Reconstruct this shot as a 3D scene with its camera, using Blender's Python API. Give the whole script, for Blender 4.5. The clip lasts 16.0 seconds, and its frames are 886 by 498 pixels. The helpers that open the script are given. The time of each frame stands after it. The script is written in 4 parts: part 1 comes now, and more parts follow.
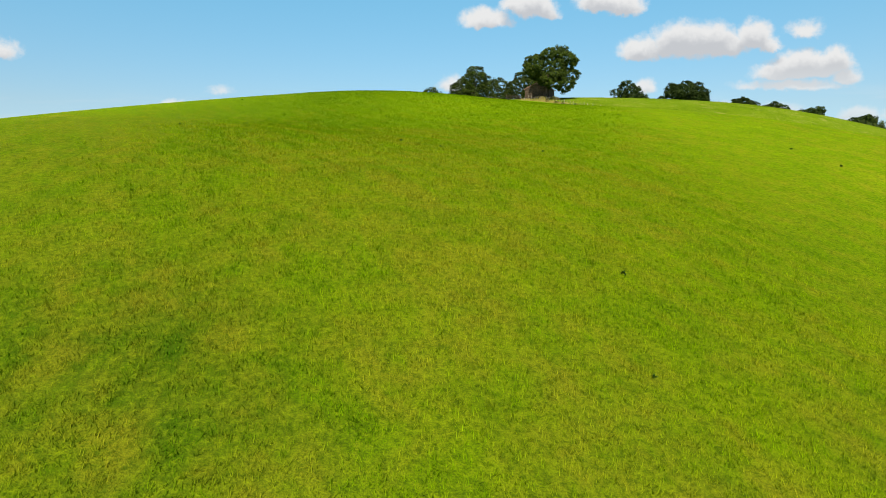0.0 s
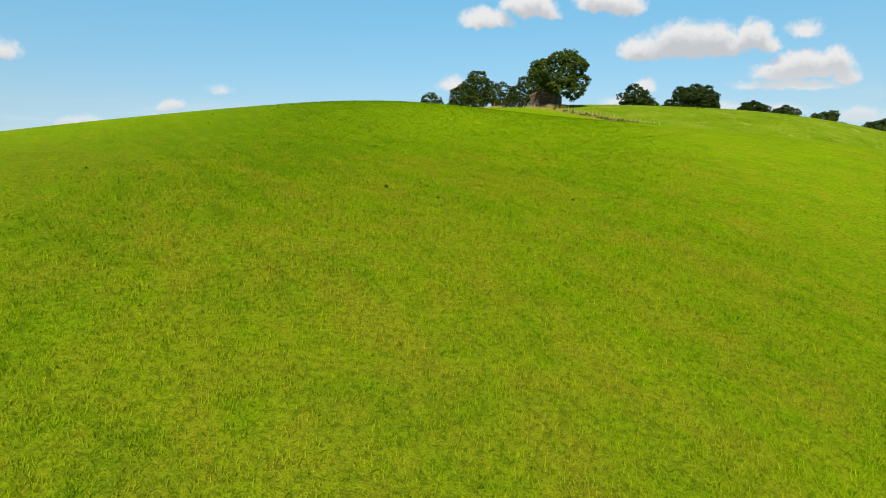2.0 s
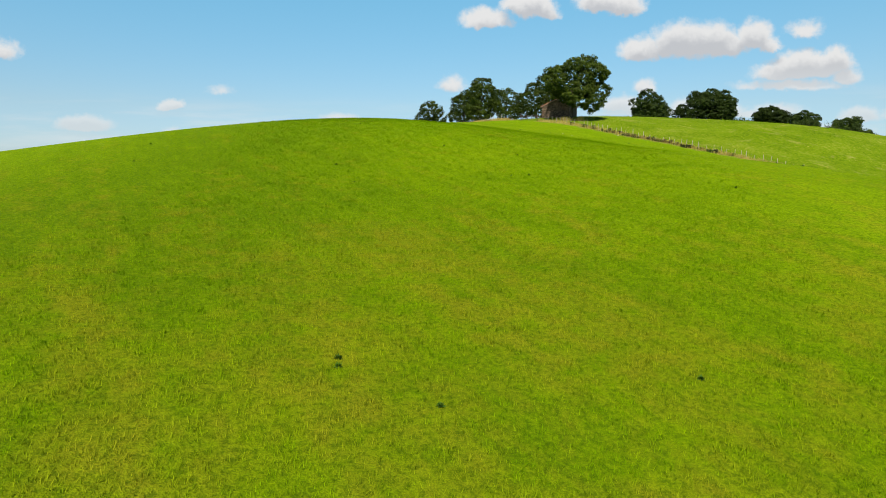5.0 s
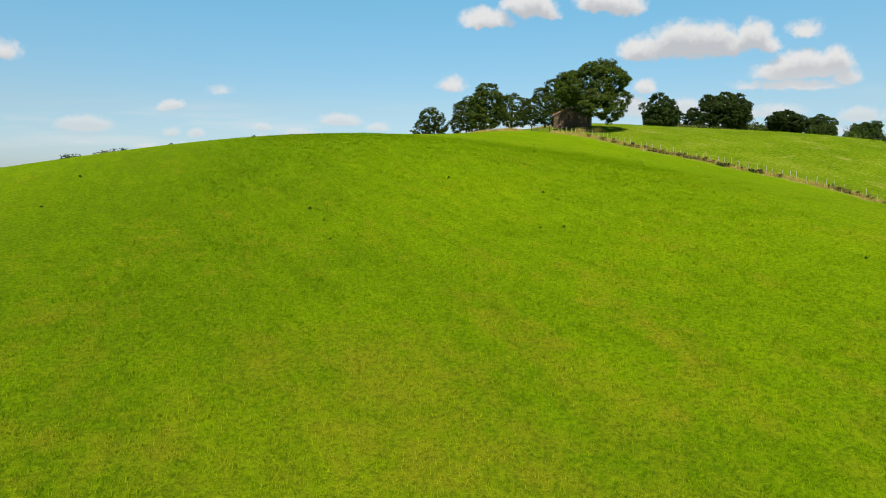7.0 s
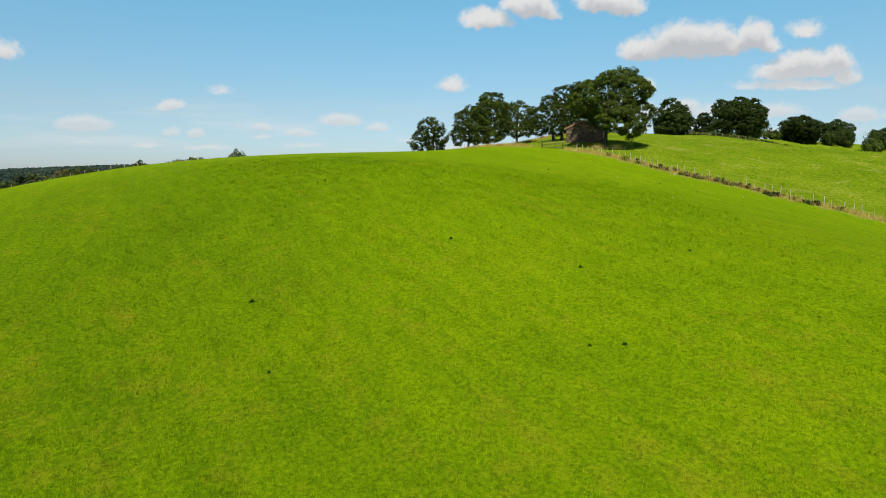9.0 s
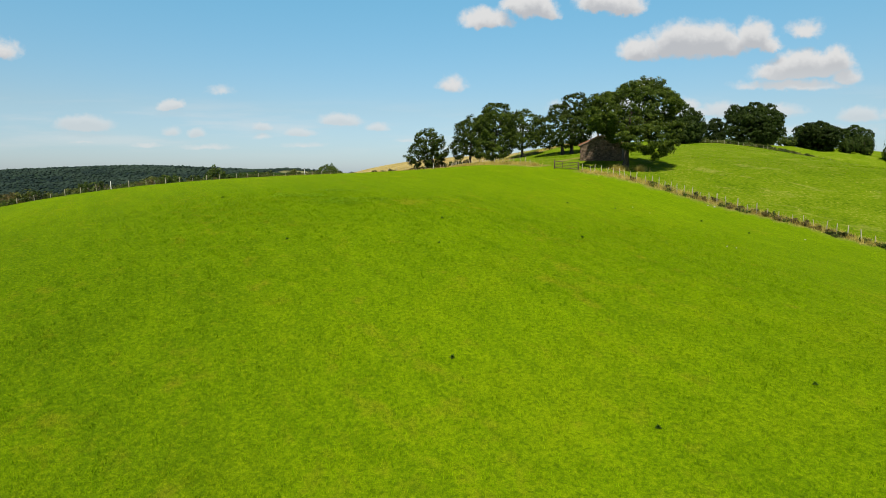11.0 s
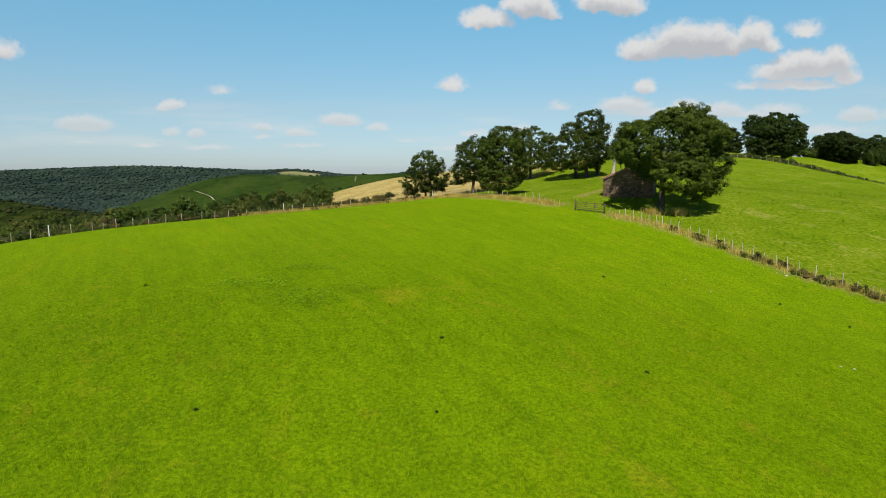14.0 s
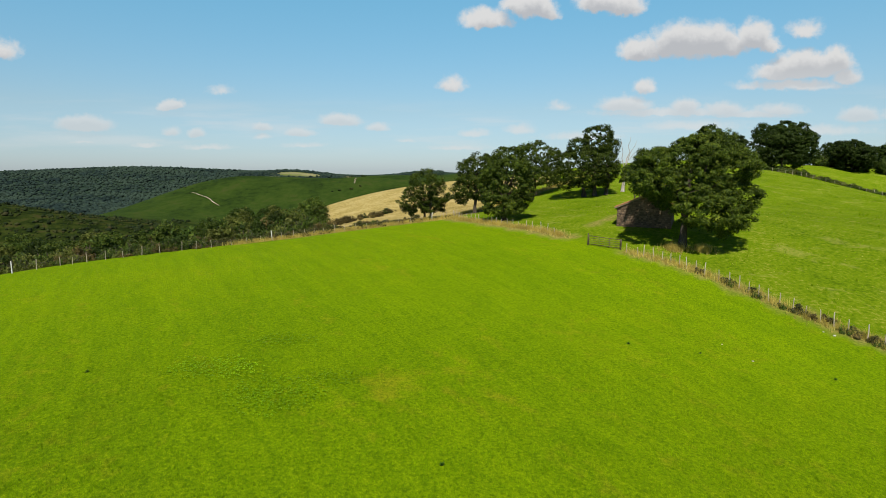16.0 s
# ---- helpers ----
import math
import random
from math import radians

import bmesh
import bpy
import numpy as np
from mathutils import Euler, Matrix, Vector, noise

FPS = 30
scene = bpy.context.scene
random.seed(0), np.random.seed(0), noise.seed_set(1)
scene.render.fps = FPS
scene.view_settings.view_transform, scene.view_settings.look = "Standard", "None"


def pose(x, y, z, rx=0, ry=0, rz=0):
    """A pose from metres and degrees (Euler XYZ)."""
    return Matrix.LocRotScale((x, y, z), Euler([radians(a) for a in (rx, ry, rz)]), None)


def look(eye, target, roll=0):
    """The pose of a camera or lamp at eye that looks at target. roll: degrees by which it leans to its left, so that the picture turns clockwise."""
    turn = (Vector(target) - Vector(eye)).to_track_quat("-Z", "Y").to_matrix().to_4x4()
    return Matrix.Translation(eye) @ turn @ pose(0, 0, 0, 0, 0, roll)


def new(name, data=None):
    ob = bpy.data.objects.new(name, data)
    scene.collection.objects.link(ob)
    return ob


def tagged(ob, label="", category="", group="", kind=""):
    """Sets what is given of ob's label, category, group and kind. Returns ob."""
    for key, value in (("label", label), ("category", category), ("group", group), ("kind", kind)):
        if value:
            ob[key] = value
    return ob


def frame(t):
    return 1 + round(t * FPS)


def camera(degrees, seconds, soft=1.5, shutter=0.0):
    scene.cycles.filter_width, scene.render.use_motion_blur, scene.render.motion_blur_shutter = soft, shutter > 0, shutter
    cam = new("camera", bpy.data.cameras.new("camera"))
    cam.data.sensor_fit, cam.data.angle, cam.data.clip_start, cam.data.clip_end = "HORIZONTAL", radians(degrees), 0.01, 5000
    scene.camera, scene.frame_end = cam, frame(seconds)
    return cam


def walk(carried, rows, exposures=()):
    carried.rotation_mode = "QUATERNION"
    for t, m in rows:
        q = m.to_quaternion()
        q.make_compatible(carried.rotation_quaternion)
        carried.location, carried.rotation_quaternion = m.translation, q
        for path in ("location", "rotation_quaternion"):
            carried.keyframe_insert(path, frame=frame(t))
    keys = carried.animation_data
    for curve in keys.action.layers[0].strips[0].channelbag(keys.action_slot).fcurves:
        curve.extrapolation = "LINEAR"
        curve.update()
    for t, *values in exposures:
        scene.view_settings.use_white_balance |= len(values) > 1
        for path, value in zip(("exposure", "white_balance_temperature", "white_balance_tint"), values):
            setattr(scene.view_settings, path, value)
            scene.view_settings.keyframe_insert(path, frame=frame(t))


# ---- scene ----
DEG = 76.2
TILT = 82.1
PATH = [
    (0.0, 0.0, 0.0, 13.8), (0.5, 0.01, 2.89, 14.55), (1.0, 0.04, 5.77, 15.37), (1.5, 0.07, 8.64, 16.22),
    (2.0, 0.1, 11.5, 17.12), (2.5, 0.11, 14.35, 17.93), (3.0, 0.12, 17.19, 18.72), (3.5, 0.11, 20.03, 19.52),
    (4.0, 0.07, 22.89, 20.33), (5.0, -0.12, 28.87, 21.82), (6.0, -0.4, 35.18, 23.3), (6.5, -0.5, 38.41, 24.15),
    (7.0, -0.54, 41.65, 25.08), (7.5, -0.55, 44.88, 26.04), (8.0, -0.54, 48.12, 27.0), (8.5, -0.55, 51.36, 27.94),
    (9.0, -0.54, 54.62, 28.89), (10.0, -0.49, 61.1, 30.76), (11.0, -0.43, 67.31, 32.63), (11.5, -0.42, 70.21, 33.56),
    (12.0, -0.42, 72.95, 34.49), (12.5, -0.41, 75.54, 35.42), (13.0, -0.41, 78.0, 36.35), (13.5, -0.42, 80.32, 37.29),
    (14.0, -0.43, 82.5, 38.23), (14.5, -0.43, 84.52, 39.17), (15.0, -0.43, 86.39, 40.1), (15.5, -0.43, 88.11, 41.05),
    (16.0, -0.45, 89.71, 42.0)]
cam = camera(DEG, 16.0, soft=0.9)
walk(cam, [(t, pose(x, y, z, TILT, 0, 0)) for t, x, y, z in PATH],
     exposures=((0.0, 0.83), (6.5, 0.74), (16.0, 0.61)))

# ---- sky, sun, exposure ----
SUN_EL, SUN_AZ = radians(55), radians(188)
world = bpy.data.worlds.new("sky")
scene.world = world
world.use_nodes = True
wn = world.node_tree.nodes
wl = world.node_tree.links
sky = wn.new("ShaderNodeTexSky")
sky.sky_type = "NISHITA"
sky.sun_disc = False
sky.sun_elevation, sky.sun_rotation = SUN_EL, SUN_AZ
sky.air_density, sky.dust_density, sky.ozone_density = 1.0, 0.25, 1.2
wo = wn["Background"]
wo.inputs["Strength"].default_value = 1.0


def wmath(op, a, b=None, c=None):
    x = wn.new("ShaderNodeMath")
    x.operation = op
    for s, v in zip(x.inputs, (a, b, c)):
        if isinstance(v, (int, float)):
            s.default_value = v
        elif v is not None:
            wl.new(v, s)
    return x.outputs[0]


def wvec(op, a, b=None, out=0):
    x = wn.new("ShaderNodeVectorMath")
    x.operation = op
    for s, v in zip(x.inputs, (a, b)):
        if isinstance(v, tuple):
            s.default_value = v
        elif v is not None:
            wl.new(v, s)
    return x.outputs[out]


def wmix(fac, a, b, how="MIX"):
    x = wn.new("ShaderNodeMix")
    x.data_type, x.blend_type = "RGBA", how
    for s, v in ((x.inputs[0], fac), (x.inputs[6], a), (x.inputs[7], b)):
        if isinstance(v, (int, float)):
            s.default_value = v
        elif isinstance(v, tuple):
            s.default_value = (*v, 1)
        else:
            wl.new(v, s)
    return x.outputs[2]


def wspan(v, a, b, c=0.0, d=1.0):
    x = wn.new("ShaderNodeMapRange")
    x.interpolation_type = "SMOOTHSTEP"
    for i, q in zip(("From Min", "From Max", "To Min", "To Max"), (a, b, c, d)):
        x.inputs[i].default_value = q
    wl.new(v, x.inputs["Value"])
    return x.outputs["Result"]


# the sky dome's own coordinates: bearing and height as slopes from north
dome = wn.new("ShaderNodeTexCoord").outputs["Generated"]
axes = wn.new("ShaderNodeSeparateXYZ")
wl.new(dome, axes.inputs[0])
north = wmath("MAXIMUM", axes.outputs[1], 0.08)
flat = wn.new("ShaderNodeCombineXYZ")
wl.new(wmath("DIVIDE", axes.outputs[0], north), flat.inputs[0])
wl.new(wmath("DIVIDE", axes.outputs[2], north), flat.inputs[1])


def wnoise(scale, detail, out="Fac"):
    x = wn.new("ShaderNodeTexNoise")
    x.inputs["Scale"].default_value, x.inputs["Detail"].default_value, x.inputs["Roughness"].default_value = scale, detail, 0.6
    wl.new(flat.outputs[0], x.inputs["Vector"])
    return x.outputs[out]


calm = wn.new("ShaderNodeCombineXYZ")
wl.new(wspan(axes.outputs[2], 0.05, 0.2, 0.018, 0.036), calm.inputs[0])
wl.new(wspan(axes.outputs[2], 0.05, 0.2, 0.011, 0.03), calm.inputs[1])
stir = wvec("MULTIPLY", wvec("SUBTRACT", wnoise(34.0, 5.0, "Color"), (0.5, 0.5, 0.5)), calm.outputs[0])
spot = wvec("ADD", flat.outputs[0], stir)
rise = wn.new("ShaderNodeCombineXYZ")
wl.new(wspan(axes.outputs[2], 0.06, 0.2, 0.009, 0.026), rise.inputs[1])
above = wvec("ADD", spot, rise.outputs[0])
wisp = wnoise(75.0, 5.0)
# cumulus heaps: bearing and height in thousandths, half width, half height, thickness
HIGH_HEAPS = [(64, 255, 46, 21, 0.9), (146, 276, 42, 28, 1), (116, 280, 30, 20, 0.9), (166, 266, 26, 18, 0.8), (258, 286, 42, 26, 1),
         (296, 280, 40, 25, 1), (400, 217, 64, 36, 1.1), (445, 222, 56, 30, 1), (330, 204, 42, 24, 1), (470, 212, 48, 27, 1),
         (520, 226, 36, 28, 1), (548, 212, 24, 16, 0.8), (606, 238, 34, 18, 0.6), (614, 178, 72, 27, 1.1), (660, 184, 38, 26, 1),
         (562, 166, 46, 18, 0.8), (600, 146, 100, 13, 0.6), (684, 160, 28, 18, 0.8)]
LOW_HEAPS = [(520, 146, 44, 11, 0.4), (-762, 204, 40, 20, 0.6), (6, 147, 28, 16, 0.6), (-630, 80, 54, 17, 0.95), (-478, 112, 28, 12, 0.9),
         (-390, 136, 32, 10, 0.35), (-480, 68, 18, 11, 0.6), (-437, 66, 19, 11, 0.75), (-324, 76, 24, 10, 0.75), (-258, 66, 31, 10, 0.75),
         (-186, 87, 43, 13, 0.85), (-122, 75, 24, 9, 0.7), (308, 113, 50, 17, 0.9), (338, 142, 21, 15, 0.8), (410, 109, 30, 17, 0.8),
         (478, 104, 48, 15, 0.65), (572, 104, 54, 13, 0.6), (714, 95, 42, 16, 0.8)]
HAZY_HEAPS = [(780, 98, 36, 14, 0.65), (126, 72, 34, 11, 0.55), (46, 65, 32, 9, 0.55), (192, 110, 28, 11, 0.4), (-324, 59, 22, 7, 0.5),
         (-525, 45, 32, 7, 0.55), (-70, 52, 24, 6, 0.4), (420, 78, 120, 14, 0.5), (390, 100, 150, 10, 0.65), (520, 97, 95, 9, 0.6),
         (240, 60, 90, 10, 0.5), (640, 70, 120, 12, 0.5), (-420, 40, 60, 6, 0.45), (-250, 44, 50, 6, 0.4), (20, 40, 70, 7, 0.45),
         (-630, 50, 50, 6, 0.4)]


def heap_field(place, heaps):
    total = None
    for u, v, w, h, thick in heaps:
        q = wvec("MULTIPLY", wvec("SUBTRACT", place, (u / 1000 + 0.008, v / 1000 - 0.25 * h / 1000, 0.0)), (1000 / w / 1.2, 1000 / h / 1.5, 0.0))
        q = wvec("ADD", wvec("MULTIPLY", q, (1.0, 1.6, 0.0)), wvec("MULTIPLY", wvec("ABSOLUTE", q), (0.0, -0.6, 0.0)))
        d = wvec("LENGTH", q, None, 1)
        f = wmath("MULTIPLY", wmath("SUBTRACT", 1.0, d), thick)
        total = f if total is None else wmath("MAXIMUM", total, f)
    return total


field = wmath("ADD", heap_field(spot, HIGH_HEAPS + LOW_HEAPS + HAZY_HEAPS), wmath("MULTIPLY", wmath("SUBTRACT", wisp, 0.5), 0.36))
dense = wmath("MULTIPLY", wspan(field, 0.02, 0.46, 0.0, 0.95), wspan(axes.outputs[2], 0.05, 0.16, 0.62, 1.0))
# thin layered streaks low over the horizon
streak = wn.new("ShaderNodeTexNoise")
streak.inputs["Scale"].default_value, streak.inputs["Detail"].default_value = 3.0, 5.0
wl.new(wvec("MULTIPLY", flat.outputs[0], (1.3, 11.0, 0.0)), streak.inputs["Vector"])
layer = wmath("MULTIPLY", wspan(streak.outputs["Fac"], 0.46, 0.68), wmath("MULTIPLY", wspan(axes.outputs[2], 0.015, 0.05), wspan(axes.outputs[2], 0.07, 0.13, 0.32, 0.0)))
dense = wmath("MAXIMUM", dense, layer)
shade = wspan(wmath("ADD", heap_field(above, HIGH_HEAPS + LOW_HEAPS), wmath("MULTIPLY", wmath("SUBTRACT", wisp, 0.5), 0.3)), -0.05, 0.5)
white = wmix(wmath("MULTIPLY", shade, wspan(axes.outputs[2], 0.1, 0.17, 0.35, 0.85)), (0.48, 0.473, 0.465), (0.3, 0.303, 0.318))
lift = wn.new("ShaderNodeValToRGB")
tones = ((0.0, (0.53, 0.67, 0.98)), (0.1, (0.76, 0.87, 0.92)), (0.29, (0.82, 1.36, 1.3)), (0.45, (0.42, 0.58, 0.66)), (1.0, (0.32, 0.45, 0.6)))
lift.color_ramp.elements.new(0.1)
lift.color_ramp.elements.new(0.29)
lift.color_ramp.elements.new(0.45)
for el, (p, c) in zip(lift.color_ramp.elements, tones):
    el.position, el.color = p, (*c, 1)
wl.new(wmath("ABSOLUTE", axes.outputs[2]), lift.inputs[0])
clear = wmix(1.0, wmix(1.0, sky.outputs[0], lift.outputs[0], "MULTIPLY"), (0.071, 0.071, 0.071), "MULTIPLY")
wl.new(wmix(dense, clear, white), wo.inputs["Color"])
sun_dir = Vector((math.sin(SUN_AZ) * math.cos(SUN_EL), math.cos(SUN_AZ) * math.cos(SUN_EL), math.sin(SUN_EL)))
sun = new("sun", bpy.data.lights.new("sun", "SUN"))
sun.data.energy, sun.data.angle, sun.data.color = 5.0, radians(0.53), (1.0, 0.95, 0.86)
sun.matrix_world = look(sun_dir * 300, (0, 0, 0))


# ---- materials ----
class Mat:
    """A small builder for node materials."""

    def __init__(self, name, rough=0.8, spec=0.25):
        self.m = bpy.data.materials.new(name)
        self.m.use_nodes = True
        self.t = self.m.node_tree
        self.b = self.t.nodes["Principled BSDF"]
        self.b.inputs["Roughness"].default_value = rough
        self.b.inputs["Specular IOR Level"].default_value = spec
        self.co = self.n("ShaderNodeTexCoord").outputs["Object"]

    def n(self, kind):
        return self.t.nodes.new(kind)

    def link(self, a, b):
        self.t.links.new(a, b)

    def noise(self, scale, detail=4.0, rough=0.55, vec=None, dist=0.0):
        x = self.n("ShaderNodeTexNoise")
        x.inputs["Scale"].default_value, x.inputs["Detail"].default_value = scale, detail
        x.inputs["Roughness"].default_value, x.inputs["Distortion"].default_value = rough, dist
        self.link(vec or self.co, x.inputs["Vector"])
        return x.outputs["Fac"]

    def voro(self, scale, out="Distance", vec=None):
        x = self.n("ShaderNodeTexVoronoi")
        x.inputs["Scale"].default_value = scale
        self.link(vec or self.co, x.inputs["Vector"])
        return x.outputs[out]

    def stretch(self, sx, sy, sz, turn=0.0):
        x = self.n("ShaderNodeMapping")
        x.inputs["Scale"].default_value = (sx, sy, sz)
        x.inputs["Rotation"].default_value = (0, 0, radians(turn))
        self.link(self.co, x.inputs["Vector"])
        return x.outputs[0]

    def grain(self, wide, along, turn):
        """Coordinates drawn out along a line that is turned from north."""
        x = self.n("ShaderNodeMapping")
        x.vector_type = "TEXTURE"
        x.inputs["Scale"].default_value = (wide, along, 1.0)
        x.inputs["Rotation"].default_value = (0, 0, radians(turn))
        self.link(self.co, x.inputs["Vector"])
        return x.outputs[0]

    def ramp(self, fac, stops, ease="LINEAR"):
        x = self.n("ShaderNodeValToRGB")
        x.color_ramp.interpolation = ease
        e = x.color_ramp.elements
        while len(e) < len(stops):
            e.new(0.5)
        for el, (p, c) in zip(e, stops):
            el.position = p
            el.color = (*c, 1) if len(c) == 3 else c
        self.link(fac, x.inputs["Fac"])
        return x.outputs["Color"]

    def span(self, fac, a, b, c=0.0, d=1.0):
        x = self.n("ShaderNodeMapRange")
        for i, v in zip(("From Min", "From Max", "To Min", "To Max"), (a, b, c, d)):
            x.inputs[i].default_value = v
        self.link(fac, x.inputs["Value"])
        return x.outputs["Result"]

    def mix(self, fac, a, b, how="MIX"):
        x = self.n("ShaderNodeMix")
        x.data_type, x.blend_type = "RGBA", how
        for s, v in ((x.inputs[0], fac), (x.inputs[6], a), (x.inputs[7], b)):
            if isinstance(v, (int, float)):
                s.default_value = v
            elif isinstance(v, tuple):
                s.default_value = (*v, 1)
            else:
                self.link(v, s)
        return x.outputs[2]

    def math(self, op, a, b):
        x = self.n("ShaderNodeMath")
        x.operation = op
        for s, v in zip(x.inputs, (a, b)):
            if isinstance(v, (int, float)):
                s.default_value = v
            else:
                self.link(v, s)
        return x.outputs[0]

    def attr(self, name):
        x = self.n("ShaderNodeAttribute")
        x.attribute_name = name
        return x.outputs["Fac"]

    def island(self):
        return self.n("ShaderNodeNewGeometry").outputs["Random Per Island"]

    def random(self):
        return self.n("ShaderNodeObjectInfo").outputs["Random"]

    def color(self, c):
        if isinstance(c, tuple):
            self.b.inputs["Base Color"].default_value = (*c, 1)
        else:
            self.link(c, self.b.inputs["Base Color"])
        return self

    def bump(self, height, strength=0.5, dist=0.05):
        x = self.n("ShaderNodeBump")
        x.inputs["Strength"].default_value, x.inputs["Distance"].default_value = strength, dist
        self.link(height, x.inputs["Height"])
        self.link(x.outputs[0], self.b.inputs["Normal"])
        return self


def leaf_mat(name, dark, light, olive, through_light=0.35, gloss=0.07):
    """Leaves: each leaf has a tone of its own, each tree a cast of its own; light comes through them."""
    k = Mat(name, 0.5, gloss)
    own = k.math("ADD", k.math("MULTIPLY", k.island(), 0.5), k.math("MULTIPLY", k.noise(0.9, 3.0, 0.6), 0.5))
    c = k.ramp(own, [(0.2, dark), (0.5, light), (0.8, olive)])
    cast = k.math("MULTIPLY", k.span(k.random(), 0.0, 1.0, 0.7, 1.25), k.span(k.noise(0.35, 2.0), 0.3, 0.7, 0.75, 1.25))
    shade = k.n("ShaderNodeCombineXYZ")
    for i in range(3):
        k.link(cast, shade.inputs[i])
    c = k.mix(1.0, c, shade.outputs[0], "MULTIPLY")
    k.color(c)
    tr = k.n("ShaderNodeBsdfTranslucent")
    k.link(c, tr.inputs["Color"])
    mx = k.n("ShaderNodeMixShader")
    mx.inputs[0].default_value = through_light
    k.link(k.b.outputs[0], mx.inputs[1])
    k.link(tr.outputs[0], mx.inputs[2])
    k.link(mx.outputs[0], k.t.nodes["Material Output"].inputs["Surface"])
    return k.m


OAK_LEAF = leaf_mat("oak_leaf", (0.01, 0.02, 0.002), (0.032, 0.052, 0.0048), (0.09, 0.115, 0.011), 0.1, 0.07)
DARK_LEAF = leaf_mat("dark_leaf", (0.012, 0.0225, 0.0045), (0.0255, 0.0435, 0.006), (0.0465, 0.066, 0.0105), 0.25)
SCRUB_LEAF = leaf_mat("scrub_leaf", (0.016, 0.032, 0.004), (0.042, 0.07, 0.008), (0.1, 0.125, 0.02), 0.2)
OLIVE_LEAF = leaf_mat("olive_scrub_leaf", (0.035, 0.048, 0.007), (0.075, 0.092, 0.015), (0.16, 0.165, 0.04), 0.2)
RUST_LEAF = leaf_mat("bracken_leaf", (0.046, 0.042, 0.012), (0.085, 0.068, 0.02), (0.14, 0.1, 0.035), 0.25)
BRAMBLE_LEAF = leaf_mat("bramble_leaf", (0.022, 0.03, 0.0085), (0.048, 0.058, 0.014), (0.1, 0.088, 0.03), 0.25)


def sward(k):
    """The colour of the meadow: broad greens, worn yellowish drifts, lusher patches and a painted vignette strip."""
    wide = k.noise(0.045, 3.0, 0.5, dist=0.6)
    mid = k.noise(0.22, 4.0, 0.55, dist=0.4)
    drift = k.noise(0.4, 4.0, 0.6, vec=k.grain(1.0, 4.5, 28), dist=0.4)
    c = k.ramp(k.math("ADD", k.math("MULTIPLY", mid, 0.6), k.math("MULTIPLY", wide, 0.4)), [(0.36, (0.136, 0.226, 0.001)), (0.52, (0.16, 0.252, 0.001)), (0.66, (0.188, 0.268, 0.0015))])
    rows = k.math("ADD", k.math("MULTIPLY", k.noise(1.5, 3.0, 0.6, vec=k.grain(1.0, 9.0, 28), dist=0.2), 0.6), k.math("MULTIPLY", k.noise(0.5, 2.0, vec=k.grain(1.0, 14.0, 31)), 0.4))
    c = k.mix(1.0, c, k.ramp(rows, [(0.38, (0.8, 0.84, 0.92)), (0.5, (0.95, 0.96, 0.97)), (0.62, (1.11, 1.08, 1.0))]), "MULTIPLY")
    bare = k.math("ADD", k.math("MULTIPLY", drift, k.noise(0.9, 5.0, 0.6)), k.math("MULTIPLY", k.attr("worn"), 0.16))
    c = k.mix(k.math("MULTIPLY", k.attr("lush_vignette"), k.span(mid, 0.3, 0.6)), c, (0.05, 0.118, 0.002))
    c = k.mix(k.span(k.noise(1.1, 4.0, 0.6), 0.58, 0.74, 0.0, 0.25), c, (0.075, 0.145, 0.002))
    return k.mix(k.span(bare, 0.3, 0.5, 0.0, 0.62), c, (0.29, 0.24, 0.012)), mid


k = Mat("grass_blade", 0.7, 0.01)
tone, _ = sward(k)
tone = k.mix(1.0, tone, k.ramp(k.island(), [(0.0, (0.6, 0.72, 0.65)), (0.5, (0.96, 1.04, 1.0)), (0.85, (1.14, 1.16, 1.15)), (1.0, (1.26, 1.24, 1.3))]), "MULTIPLY")
k.color(tone)
tr = k.n("ShaderNodeBsdfTranslucent")
k.link(tone, tr.inputs["Color"])
mx = k.n("ShaderNodeMixShader")
mx.inputs[0].default_value = 0.4
k.link(k.b.outputs[0], mx.inputs[1])
k.link(tr.outputs[0], mx.inputs[2])
k.link(mx.outputs[0], k.t.nodes["Material Output"].inputs["Surface"])
GRASS_BLADE = k.m
DRY_BLADE = leaf_mat("dry_grass_blade", (0.36, 0.27, 0.05), (0.55, 0.44, 0.1), (0.62, 0.52, 0.16), 0.45, 0.02)
STRAW_TUFT = leaf_mat("straw_tuft_blade", (0.2, 0.2, 0.03), (0.3, 0.28, 0.05), (0.38, 0.34, 0.09), 0.4, 0.02)
CLOVER_LEAF = leaf_mat("clover_leaf", (0.085, 0.175, 0.003), (0.125, 0.235, 0.004), (0.17, 0.28, 0.008), 0.35, 0.04)
WEED_LEAF = leaf_mat("weed_leaf", (0.035, 0.085, 0.008), (0.055, 0.12, 0.01), (0.08, 0.14, 0.015), 0.3)

k = Mat("bark", 0.9, 0.1)
bn = k.noise(6.0, 6.0, vec=k.stretch(1, 1, 0.22))
BARK = k.color(k.ramp(bn, [(0.25, (0.025, 0.019, 0.013)), (0.55, (0.06, 0.048, 0.036)), (0.8, (0.12, 0.105, 0.085))])).bump(bn, 0.8, 0.06).m
k = Mat("dead_wood", 0.85, 0.1)
bn = k.noise(7.0, 6.0, vec=k.stretch(1, 1, 0.15))
DEAD_WOOD = k.color(k.ramp(bn, [(0.25, (0.136, 0.1105, 0.085)), (0.7, (0.425, 0.391, 0.34))])).bump(bn, 0.6, 0.03).m
k = Mat("post_wood", 0.85, 0.12)
